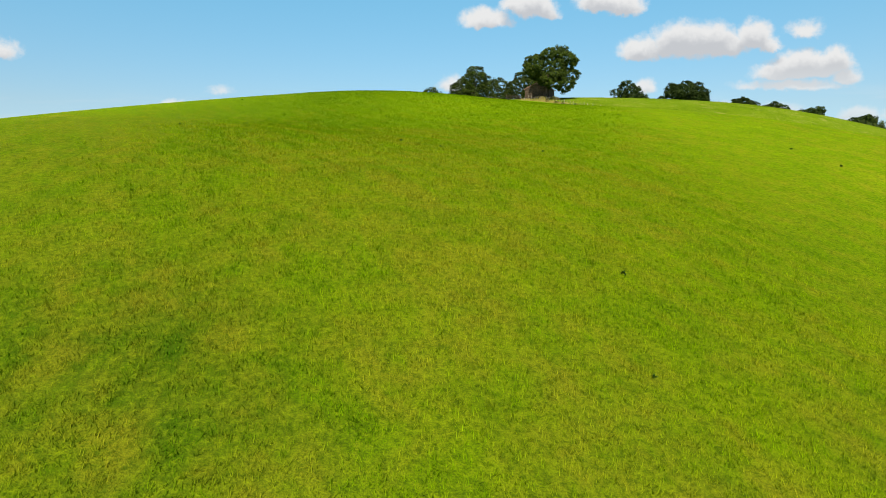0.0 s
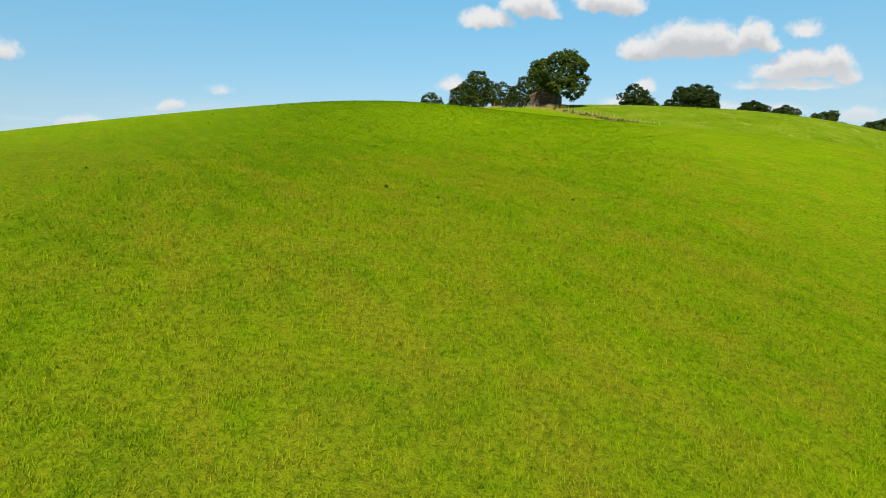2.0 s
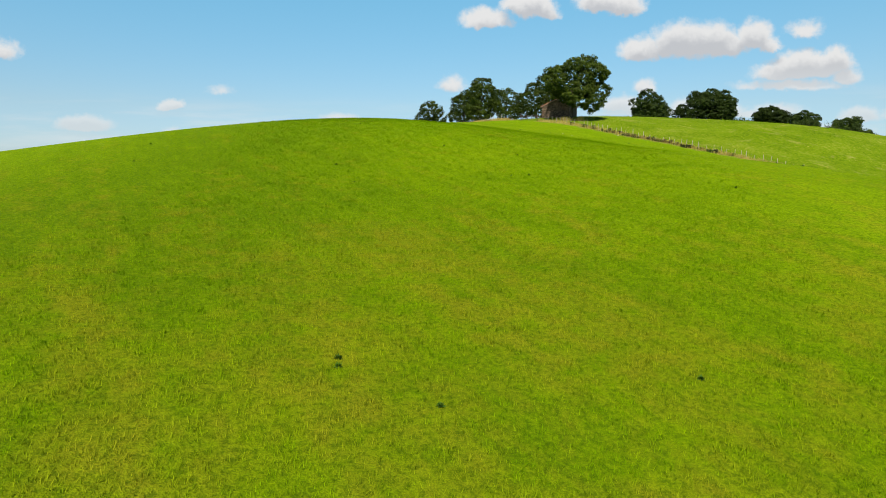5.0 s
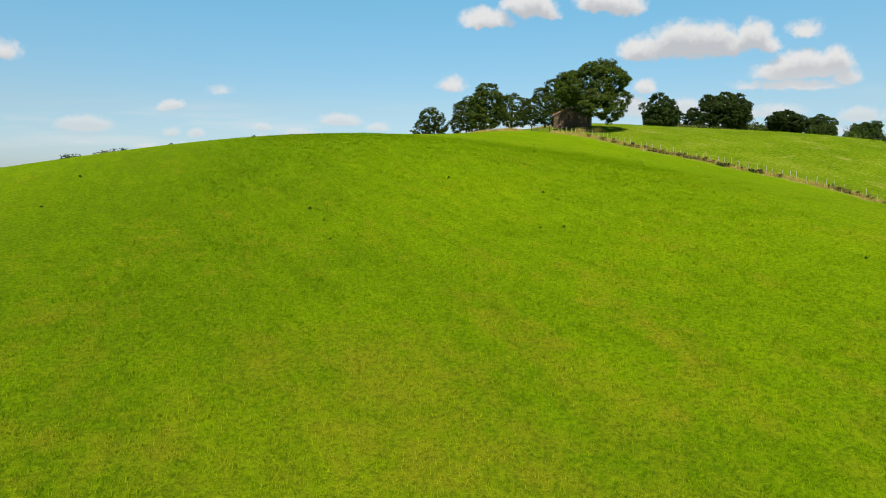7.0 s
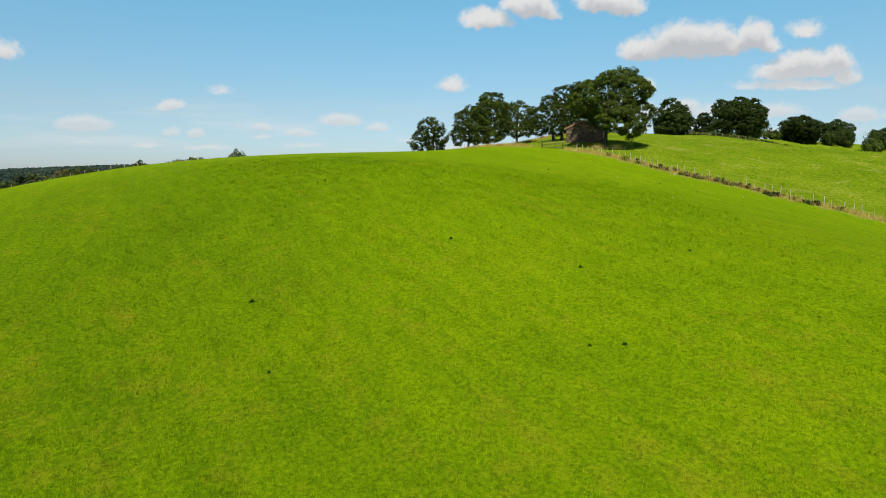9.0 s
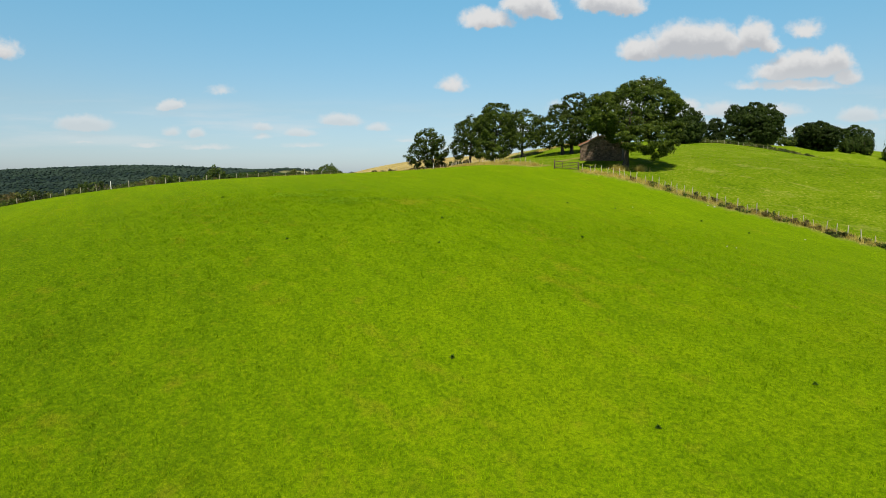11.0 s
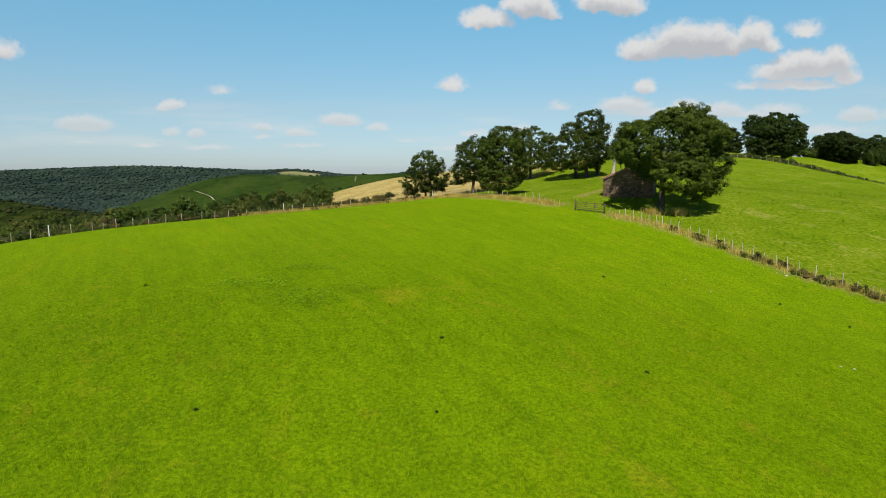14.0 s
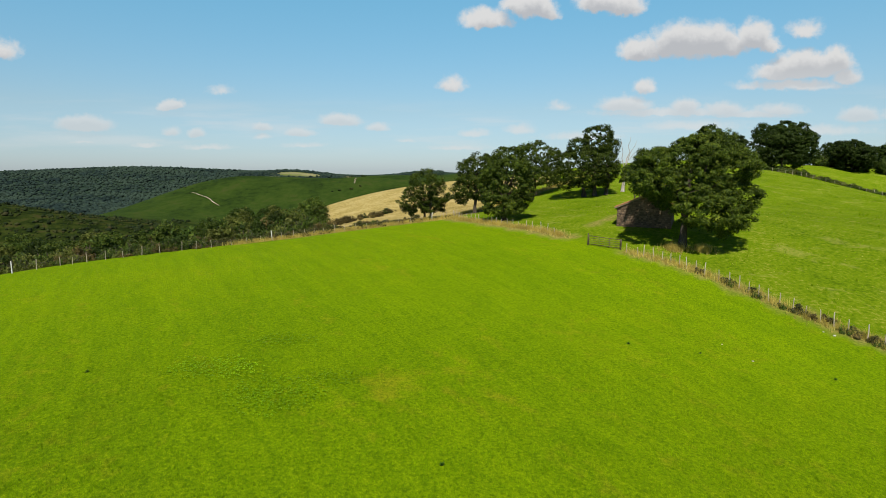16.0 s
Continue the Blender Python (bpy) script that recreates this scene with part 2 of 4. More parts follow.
bn = k.noise(9.0, 6.0, vec=k.stretch(1, 1, 0.12))
pale = k.ramp(bn, [(0.25, (0.24, 0.2, 0.135)), (0.7, (0.46, 0.41, 0.31))])
POST_WOOD = k.color(k.mix(k.span(k.random(), 0, 1, 0.0, 0.5), pale, (0.306, 0.255, 0.187))).bump(bn, 0.5, 0.01).m
k = Mat("white_post_paint", 0.6)
POST_WHITE = k.color(k.ramp(k.noise(8.0), [(0.3, (0.36, 0.345, 0.31)), (0.6, (0.52, 0.51, 0.48))])).m
k = Mat("wire_steel", 0.5)
k.b.inputs["Metallic"].default_value = 0.8
WIRE = k.color((0.22, 0.21, 0.2)).m
k = Mat("rusty_gate_steel", 0.6)
k.b.inputs["Metallic"].default_value = 0.35
GATE_STEEL = k.color(k.ramp(k.noise(5.0, 5.0), [(0.35, (0.04, 0.032, 0.026)), (0.62, (0.085, 0.058, 0.036)), (0.8, (0.15, 0.09, 0.045))])).m
k = Mat("barn_stone", 0.9, 0.15)
tone = k.ramp(k.random(), [(0.0, (0.05, 0.031, 0.018)), (0.4, (0.12, 0.075, 0.044)), (0.75, (0.21, 0.14, 0.085)), (1.0, (0.1, 0.075, 0.052))])
sn = k.noise(5.0, 6.0)
BARN_STONE = k.color(k.mix(k.span(sn, 0.35, 0.7, 0.0, 0.6), tone, (0.102, 0.085, 0.06375))).bump(sn, 0.6, 0.03).m
k = Mat("barn_mortar", 0.95, 0.1)
sn = k.noise(4.0, 6.0)
MORTAR = k.color(k.ramp(sn, [(0.3, (0.065, 0.047, 0.032)), (0.7, (0.14, 0.1, 0.066))])).bump(sn, 0.6, 0.03).m
k = Mat("clay_tile", 0.8, 0.2)
tone = k.ramp(k.random(), [(0.0, (0.204, 0.07225, 0.03825)), (0.5, (0.306, 0.1105, 0.05525)), (1.0, (0.255, 0.1445, 0.085))])
CLAY = k.color(k.mix(k.span(k.noise(3.0, 5.0), 0.45, 0.7, 0.0, 0.6), tone, (0.102, 0.085, 0.0595))).m
k = Mat("barn_timber", 0.85, 0.15)
TIMBER = k.color(k.ramp(k.noise(6.0, 5.0, vec=k.stretch(1, 0.15, 1)), [(0.3, (0.085, 0.0595, 0.03825)), (0.7, (0.289, 0.238, 0.17))])).m
k = Mat("dark_interior", 0.95, 0.05)
DARK_IN = k.color(k.ramp(k.noise(3.0), [(0.3, (0.015, 0.012, 0.01)), (0.7, (0.04, 0.032, 0.025))])).m

GENTLE = [26.08, 2.35, 8.83, -7.63, 5.18, -0.85]
SWELL = {
    -70: (-7.0, -3.3, 0.4, 1.1, -0.1, 8.9, -9.6, -10.3, 0.7),
    -35: (-8.4, 5.8, 0.0, 5.5, -0.6, 2.2, 3.3, 7.4, 0.9),
    0: (-5.9, 5.8, -8.0, -1.7, 6.0, -1.9, 0.1, -8.0, 3.1),
    35: (-2.3, -7.0, 4.4, 7.6, -10.6, 8.2, -0.5, 8.5, -2.9),
    70: (-6.5, -4.9, 5.2, -12.5, 8.7, -0.9, -3.0, 0.5, -1.9),
    110: (-0.9, 0.5, -2.1, -13.5, 1.8, 1.1, 3.3, 1.2, 3.8),
    160: (-0.0, -0.0, 0.6, 3.7, 1.8, -5.1, -6.2, -5.8, -6.4),
}


# ---- the lie of the land ----
SWELL_Y = (-10, 25, 60, 95, 130, 165, 200, 240, 285)


def smooth(v, a, b):
    t = np.clip((v - a) / (b - a), 0, 1)
    return t * t * (3 - 2 * t)


def hill(x, y, cx, cy, rx, ry, h):
    return h * np.exp(-0.5 * (((x - cx) / rx) ** 2 + ((y - cy) / ry) ** 2))


def ripples(x, y, size, seed=0.0):
    """Cheap smooth unevenness: a few crossed waves, about -1 to 1."""
    s = 0
    for i in range(6):
        a = 1.7 * i + seed
        f = (0.7 + 0.23 * i) / size
        s = s + np.sin(f * (x * math.cos(a) + y * math.sin(a)) * 6.28 + 2.1 * i + 3 * seed)
    return s / 3.2


def far_land(x, y):
    """Valley, scrub hill, green hill and the far wooded hills."""
    z = -90 + 4 * ripples(x, y, 700, 0.3) + 0 * x
    z = z + hill(x, y, -950, 960, 330, 130, 106)
    z = z + 114 * smooth(x, -970, -480) * np.exp(-0.5 * ((y - 1480) / np.where(y < 1480, 205, 360)) ** 2) * (1 + 0.03 * ripples(x, y, 500, 1.0))
    z = z + hill(x, y, 200, 1500, 220, 300, 16)
    far = smooth(y, 2300, 3900)
    z = z + far * (108 + 3 * ripples(x, y * 0.3, 700, 2.2)) + hill(x, y, -2140, 4000, 430, 600, 40) + hill(x, y, -2750, 4000, 260, 600, 6) + hill(x, y, -1560, 4000, 170, 500, 13)
    z = z + hill(x, y, -1060, 4050, 150, 350, 24) + hill(x, y, -180, 4200, 200, 300, 18) - hill(x, y, -520, 4000, 200, 600, 24)
    return z


def height(x, y):
    x, y = np.asarray(x, float), np.asarray(y, float)
    xs, ys = np.clip(x, -120, 230), np.clip(y, -60, 330)
    a, b = (xs - 20) / 100, (ys - 130) / 100
    c = GENTLE
    z = c[0] + c[1] * a + c[2] * b + c[3] * a * a + c[4] * a * b + c[5] * b * b
    for gx, row in SWELL.items():
        ex = np.exp(-((x - gx) ** 2) / 1800.0)
        for gy, v in zip(SWELL_Y, row):
            z = z + v * ex * np.exp(-((y - gy) ** 2) / 1800.0)
    z = z + hill(x, y, 215, 335, 50, 45, 4) + hill(x, y, -4, 107, 15, 15, 0.7) - hill(x, y, -42, 99, 20, 20, 0.42) + hill(x, y, -77, 197, 17, 17, 7.5)
    near = smooth(x, -255, -92) * (1 - smooth(x, 240, 520)) * (1 - smooth(y, 300 + 0.55 * np.clip(x, -40, 160), 470 + 0.5 * np.clip(x, -40, 160))) * smooth(y, -420, -60)
    return z * near + far_land(x, y) * (1 - near)


def h1(x, y):
    return float(height(x, y))


# fence lines on the ground
EDGE_FENCE = [(-96, 137), (-70, 150), (-44, 163.5), (-31, 171.5), (-19.5, 184.5), (-9, 192.5), (1.5, 196.5)]
NEAR_FENCE = [(1.5, 196.5), (3.2, 187.5), (7.0, 178.3), (10.2, 171.8), (13.0, 167.8), (15.2, 163.4)]
RIGHT_FENCE = [(21.1, 155.4), (24.0, 152.4), (27.3, 147.9), (30.2, 142.5), (34.2, 136.2), (40.2, 129.8), (43.0, 125.6), (47.0, 122.8), (49.4, 120.4), (53, 118), (60, 111), (75, 97), (100, 72)]
BACK_FENCE = [(-1.0, 199.5), (5.5, 208.5), (15, 221), (27, 231), (40, 243)]
TOP_FENCE = [(52, 282), (84, 285), (103, 279), (112, 268), (117, 254), (121, 242), (126, 226), (132, 200), (140, 165)]


def seg_dist(x, y, line):
    best = np.full(np.shape(x), 1e9)
    for (ax, ay), (bx, by) in zip(line, line[1:]):
        dx, dy = bx - ax, by - ay
        t = np.clip(((x - ax) * dx + (y - ay) * dy) / (dx * dx + dy * dy), 0, 1)
        best = np.minimum(best, np.hypot(x - ax - t * dx, y - ay - t * dy))
    return best


def beyond_edge(x, y):
    """Metres past the edge fence, away from the home field (negative inside)."""
    ex = np.array([p[0] for p in EDGE_FENCE] + [8, 30, 60])
    ey = np.array([p[1] for p in EDGE_FENCE] + [211, 240, 268])
    return (y - np.interp(x, ex, ey)) * 0.8


def right_side(x, y):
    """Metres past the right-hand fences, into the upper pasture."""
    ry = np.array([p[1] for p in RIGHT_FENCE[::-1]] + [158.5, 163.4, 167.8, 171.8, 178.3, 187.5, 196.5])
    rx = np.array([p[0] for p in RIGHT_FENCE[::-1]] + [17.5, 15.2, 13.0, 10.2, 7.0, 3.2, 1.5])
    return x - np.interp(y, ry, rx)


def graded(a, b, fine, lo, hi, grow):
    """Stations from lo to hi: steps of fine from a to b, growing outside."""
    mid = list(np.arange(a, b + 0.1, fine))
    out, step, v = [], fine, b
    while v < hi:
        step *= grow
        v += step
        out.append(v)
    back, step, v = [], fine, a
    while v > lo:
        step *= grow
        v -= step
        back.append(v)
    return np.array(back[::-1] + mid + out)


def grid_mesh(name, xs, ys, zf, material, attrs):
    X, Y = np.meshgrid(xs, ys)
    Z = zf(X, Y)
    nx, ny = len(xs), len(ys)
    i = np.arange(nx * ny).reshape(ny, nx)
    faces = np.stack([i[:-1, :-1], i[:-1, 1:], i[1:, 1:], i[1:, :-1]], -1).reshape(-1, 4)
    me = bpy.data.meshes.new(name)
    me.from_pydata(np.stack([X, Y, Z], -1).reshape(-1, 3).tolist(), [], faces.tolist())
    me.polygons.foreach_set("use_smooth", np.ones(len(faces), bool))
    for key, f in attrs.items():
        at = me.attributes.new(key, "FLOAT", "POINT")
        at.data.foreach_set("value", np.clip(f(X, Y), 0, 1).astype(np.float32).ravel())
    me.materials.append(material)
    return me


def golden(x, y):
    left = smooth(x + 0.25 * (y - 215) + 2.5 * ripples(x, y, 30, 0.4), -31, -25)
    return left * smooth(beyond_edge(x, y) + 3 * ripples(x, y, 25, 1.2) - 10 * smooth(-x, 0, 13), 4.5, 10) * (1 - smooth(x + 2 * ripples(x, y, 17, 2.0), 34, 44)) * (1 - smooth(y, 310, 330))


def dry_strip(x, y):
    d = np.minimum(np.minimum(seg_dist(x, y, EDGE_FENCE), seg_dist(x, y, NEAR_FENCE)), seg_dist(x, y, RIGHT_FENCE))
    d = np.minimum(d, seg_dist(x, y, BACK_FENCE) - 1.4)
    d = d - 0.8 * (x < 18) + 3.0 * smooth(-x, 24, 34)
    foot = seg_dist(x, y, [(21.0, 169.6), (22.2, 171.6), (25.2, 175.2), (29, 179)]) + 0.1 + 0.35 * ripples(x, y, 3, 0.2)
    return np.maximum(1 - smooth(d + 0.5 * ripples(x, y, 5, 0.7), 0.4, 1.5), 0.8 - 0.8 * smooth(foot, 0.5, 1.2))


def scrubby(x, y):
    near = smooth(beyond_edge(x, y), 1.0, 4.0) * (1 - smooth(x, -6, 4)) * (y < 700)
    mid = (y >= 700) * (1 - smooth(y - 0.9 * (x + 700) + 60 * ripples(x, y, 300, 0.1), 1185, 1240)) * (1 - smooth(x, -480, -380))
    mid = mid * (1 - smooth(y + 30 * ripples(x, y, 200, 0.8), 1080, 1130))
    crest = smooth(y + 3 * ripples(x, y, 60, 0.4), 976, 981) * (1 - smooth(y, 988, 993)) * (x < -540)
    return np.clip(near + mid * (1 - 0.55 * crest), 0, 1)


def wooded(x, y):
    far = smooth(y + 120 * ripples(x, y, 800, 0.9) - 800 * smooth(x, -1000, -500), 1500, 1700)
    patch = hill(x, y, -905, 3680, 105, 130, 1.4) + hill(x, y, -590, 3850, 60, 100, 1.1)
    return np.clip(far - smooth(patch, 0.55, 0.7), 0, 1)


def pale_far(x, y):
    return smooth(hill(x, y, -905, 3680, 105, 130, 1.4) + hill(x, y, -590, 3850, 60, 100, 1.1), 0.55, 0.7)


def rough_pasture(x, y):
    return smooth(right_side(x, y), 0.0, 1.5) * (y < 400)


WORN = [(-6.1, 22.4, 2.2), (1.0, 22.5, 2.0), (-0.6, 16.3, 1.6), (-7.4, 29.6, 2.0), (-0.2, 25, 2.0), (-6, 38.3, 2.2), (-2.4, 34, 2.4), (0.1, 31.4, 2.2), (-5.2, 61, 3.2), (1.1, 58, 2.6), (-6.1, 57, 3.0), (-3.5, 121, 1.6), (10, 33, 2.5), (5, 50, 3)]
LUSH = [(-9, 13, 3.5), (-5, 11.5, 2.0)]


def spots_field(spots):
    return lambda x, y: sum(np.exp(-(((x - a) ** 2 + 0.6 * (y - b) ** 2) / (s * s))) for a, b, s in spots)


def thin_sward(x, y):
    """Soil shows between the blades on the foot of the slope."""
    return (1 - smooth(y + 5 * ripples(x, y, 14, 0.3) + 0.6 * x, 16, 46)) * (0.75 + 0.25 * ripples(x, y, 5, 0.9))


# near ground where the blades' own shade is put into the colour
def blade_shade(x, y):
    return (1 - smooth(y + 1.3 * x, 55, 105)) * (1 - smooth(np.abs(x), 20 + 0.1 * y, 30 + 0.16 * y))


def worn_sward(x, y):
    return spots_field(WORN)(x, y) + 0.75 * (1 - smooth(y + 6 * ripples(x, y, 20, 1.1), 40, 95))


# lusher grass, plus a left strip painted darker in place of lens vignetting
def lush_vignette(x, y):
    return spots_field(LUSH)(x, y) + 0.08 * smooth(y, 70, 115) * (1 - smooth(y, 230, 260)) + (0.15 + 0.25 * smooth(y, 40, 65)) * smooth(-x + 2 * ripples(x, y, 15, 0.6), 3, 14) * (1 - smooth(-x, 24, 44)) * (1 - smooth(y, 100, 150))


k = Mat("pasture", 0.95, 0.01)
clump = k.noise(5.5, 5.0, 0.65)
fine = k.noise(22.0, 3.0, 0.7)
worn, mid = sward(k)
# dark gaps, pale tuft tops: shadows among the blades painted into the colour
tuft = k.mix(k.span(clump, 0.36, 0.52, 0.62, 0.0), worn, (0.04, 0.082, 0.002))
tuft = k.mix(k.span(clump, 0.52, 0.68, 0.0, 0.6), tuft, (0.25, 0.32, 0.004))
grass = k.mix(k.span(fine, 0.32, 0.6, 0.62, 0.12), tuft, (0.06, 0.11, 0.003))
soil = k.ramp(clump, [(0.35, (0.035, 0.04, 0.006)), (0.55, (0.1, 0.09, 0.012)), (0.72, (0.16, 0.13, 0.02))])
grass = k.mix(k.math("MULTIPLY", k.attr("thin"), k.span(fine, 0.3, 0.6, 0.32, 0.06)), grass, soil)
# shade under the standing blades, painted as a darker tone of the ground
grass = k.mix(k.attr("blade_shade"), grass, k.mix(1.0, grass, (0.85, 0.86, 0.82), "MULTIPLY"))
# upper pasture: tufty and paler, tussock shadows painted in as the darkest tone
tus = k.math("ADD", k.math("MULTIPLY", k.noise(2.4, 5.0, 0.68, dist=0.2), 0.75), k.math("MULTIPLY", k.noise(0.16, 3.0), 0.25))
upper = k.ramp(tus, [(0.33, (0.036, 0.07, 0.0025)), (0.43, (0.07, 0.124, 0.003)), (0.55, (0.118, 0.17, 0.005)), (0.68, (0.26, 0.25, 0.045))])
upper = k.mix(k.span(mid, 0.35, 0.65, 0.0, 0.35), upper, (0.118, 0.178, 0.004))
dryish = k.noise(0.3, 5.0, 0.65, vec=k.grain(1.0, 1.5, 40), dist=0.9)
upper = k.mix(k.span(dryish, 0.56, 0.74, 0.0, 0.55), upper, (0.28, 0.265, 0.06))
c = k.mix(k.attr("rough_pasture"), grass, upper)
hay = k.ramp(k.math("ADD", k.math("MULTIPLY", k.noise(1.2, 5.0, 0.65), 0.6), k.math("MULTIPLY", k.noise(0.13, 4.0, 0.6), 0.4)), [(0.34, (0.16, 0.125, 0.035)), (0.5, (0.29, 0.225, 0.075)), (0.66, (0.38, 0.31, 0.14))])
c = k.mix(k.attr("dry_strip"), c, k.ramp(k.noise(3.0, 5.0), [(0.3, (0.1, 0.105, 0.018)), (0.7, (0.29, 0.235, 0.07))]))
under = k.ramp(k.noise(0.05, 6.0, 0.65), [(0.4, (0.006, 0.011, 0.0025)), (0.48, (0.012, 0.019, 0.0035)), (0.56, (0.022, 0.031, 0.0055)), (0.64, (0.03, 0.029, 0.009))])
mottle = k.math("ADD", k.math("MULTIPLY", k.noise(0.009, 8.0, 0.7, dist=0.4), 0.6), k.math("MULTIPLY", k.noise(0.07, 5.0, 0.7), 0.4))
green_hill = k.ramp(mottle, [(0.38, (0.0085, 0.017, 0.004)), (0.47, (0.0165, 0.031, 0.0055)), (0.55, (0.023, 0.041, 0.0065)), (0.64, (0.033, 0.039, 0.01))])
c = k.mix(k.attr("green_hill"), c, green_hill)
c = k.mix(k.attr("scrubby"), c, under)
c = k.mix(k.attr("golden"), c, hay)
# ground of the far woods, with bluish haze put into its tones
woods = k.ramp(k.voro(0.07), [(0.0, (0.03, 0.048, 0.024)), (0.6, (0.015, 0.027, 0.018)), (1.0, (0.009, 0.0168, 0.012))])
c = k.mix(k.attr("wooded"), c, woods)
c = k.mix(k.attr("pale_far"), c, k.ramp(k.noise(0.004, 4.0), [(0.4, (0.105, 0.12, 0.03375)), (0.6, (0.21, 0.1875, 0.105))]))
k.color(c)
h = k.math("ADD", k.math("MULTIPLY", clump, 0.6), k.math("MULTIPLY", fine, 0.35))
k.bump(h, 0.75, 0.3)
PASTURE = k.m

gx = graded(-62, 60, 1.25, -4600, 3000, 1.034)
gy = graded(-6, 235, 1.25, -900, 4900, 1.03)
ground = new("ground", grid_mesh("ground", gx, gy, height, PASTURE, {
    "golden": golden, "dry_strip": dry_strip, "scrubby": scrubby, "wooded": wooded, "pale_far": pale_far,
    "rough_pasture": rough_pasture, "blade_shade": blade_shade, "thin": thin_sward, "worn": worn_sward, "lush_vignette": lush_vignette, "green_hill": lambda x, y: smooth(y, 380, 450)}))
tagged(ground, "rolling green pasture hill with valley and far hills", "ground", kind="structure")


def lie(x, y):
    """Height of the ground sheet itself, between its stations."""
    x, y = np.asarray(x, float), np.asarray(y, float)
    i = np.clip(np.searchsorted(gx, x) - 1, 0, len(gx) - 2)
    j = np.clip(np.searchsorted(gy, y) - 1, 0, len(gy) - 2)
    u, v = (x - gx[i]) / (gx[i + 1] - gx[i]), (y - gy[j]) / (gy[j + 1] - gy[j])
    a, b = height(gx[i], gy[j]), height(gx[i + 1], gy[j])
    c, d = height(gx[i], gy[j + 1]), height(gx[i + 1], gy[j + 1])
    return (a * (1 - u) + b * u) * (1 - v) + (c * (1 - u) + d * u) * v


# ---- building helpers ----
rng = np.random.default_rng(7)


def part(name, me, material, parent=None, label=""):
    """Links a mesh (or bmesh) as one object, under a thing or a part."""
    if isinstance(me, bmesh.types.BMesh):
        bm, me = me, bpy.data.meshes.new(name)
        bm.to_mesh(me)
        bm.free()
    if material and not me.materials:
        me.materials.append(material)
    ob = new(name, me)
    if parent:
        ob.parent = parent
    if label:
        ob["label"] = label
    return ob


def thing(name, x, y, z=None, turn=0.0, label="", category="", group="", kind=""):
    ob = new(name)
    ob.matrix_basis = pose(x, y, h1(x, y) if z is None else z, 0, 0, turn)
    return tagged(ob, label, category, group, kind)


def mesh_of(name, verts, faces, material, shade=False):
    me = bpy.data.meshes.new(name)
    me.from_pydata(verts, [], faces)
    if shade:
        me.polygons.foreach_set("use_smooth", np.ones(len(faces), bool))
    me.materials.append(material)
    return me


def quads_mesh(name, V, n, material):
    """Many loose faces of n corners each; V: (count, n, 3)."""
    cnt = len(V)
    me = bpy.data.meshes.new(name)
    me.vertices.add(cnt * n)
    me.vertices.foreach_set("co", V.astype(np.float32).ravel())
    me.loops.add(cnt * n)
    me.loops.foreach_set("vertex_index", np.arange(cnt * n, dtype=np.int32))
    me.polygons.add(cnt)
    me.polygons.foreach_set("loop_start", np.arange(0, cnt * n, n, dtype=np.int32))
    me.update(calc_edges=True)
    me.validate()
    me.materials.append(material)
    return me


def unit(v):
    return v / np.maximum(np.linalg.norm(v, axis=-1, keepdims=True), 1e-6)


def leaves(centres, radii, per, size, r, squash=0.8):
    """Leaf faces on the outside of each clump; every face is a bent diamond."""
    c = np.repeat(centres, per, 0)
    rad = np.repeat(radii, per)
    d = unit(r.normal(size=(len(c), 3)) + (0, 0, 0.35))
    p = c + d * (rad * r.uniform(0.55, 1.08, len(c)))[:, None] * (1, 1, squash)
    nrm = unit(1.2 * d + 0.4 * r.normal(size=d.shape) + (0, 0, 0.35) + 0.35 * unit(c - centres.mean(0)))
    a = unit(np.cross(nrm, r.normal(size=d.shape)))
    b = np.cross(nrm, a)
    s = (size * r.uniform(0.6, 1.35, len(c)))[:, None]
    return np.stack([p - a * s, p - b * s * 0.55 + nrm * s * 0.12, p + a * s, p + b * s * 0.55 + nrm * s * 0.12], 1)


def crown_points(n, rx, ry, rz, r, lump=0.22, flat=0.0, lobes=13):
    """Clump centres over the bulging lobes of a bush, with dark hollows between the lobes."""
    d = unit(r.normal(size=(lobes * 3, 3)))
    d = d[d[:, 2] > -0.7 + flat]
    keep = [d[0]]
    for v in d[1:]:
        if min(np.linalg.norm(v - q) for q in keep) > 1.55 / math.sqrt(lobes) and len(keep) < lobes:
            keep.append(v)
    lob = np.array(keep)
    far = r.uniform(0.56, 0.72, len(lob)) * (1 + lump * r.normal(size=len(lob)) * 0.5)
    size = r.uniform(0.32, 0.48, len(lob))
    pick = r.integers(len(lob), size=n)
    out = unit(lob[pick] * 0.75 + r.normal(size=(n, 3)) * 0.75)
    p = lob[pick] * far[pick][:, None] + out * (size[pick] * r.uniform(0.55, 1.0, n))[:, None]
    core = unit(r.normal(size=(n // 5, 3))) * r.uniform(0.2, 0.7, n // 5)[:, None]
    p = np.concatenate([p, core])
    p[:, 2] = np.maximum(p[:, 2], -0.98)
    return p * (rx, ry, rz)


def dome_masses(w, tall, belly, r, n=7):
    """The swelling masses of a rounded crown: one large, several smaller about it."""
    cz, rz = (tall + belly) / 2, (tall - belly) / 2
    out = [(0.0, 0.0, cz, w * 0.8, w * 0.75, rz * 0.88)]
    for i in range(n):
        a = 6.283 * (i + 0.6 * float(r.random())) / n
        f, up = float(r.uniform(0.35, 0.62)), float(r.uniform(-0.6, 0.55))
        q = float(r.uniform(0.34, 0.52))
        out.append((math.cos(a) * w * f, math.sin(a) * w * f, cz + rz * up, w * q, w * q, rz * min(q, 0.95 - abs(up))))
    return out


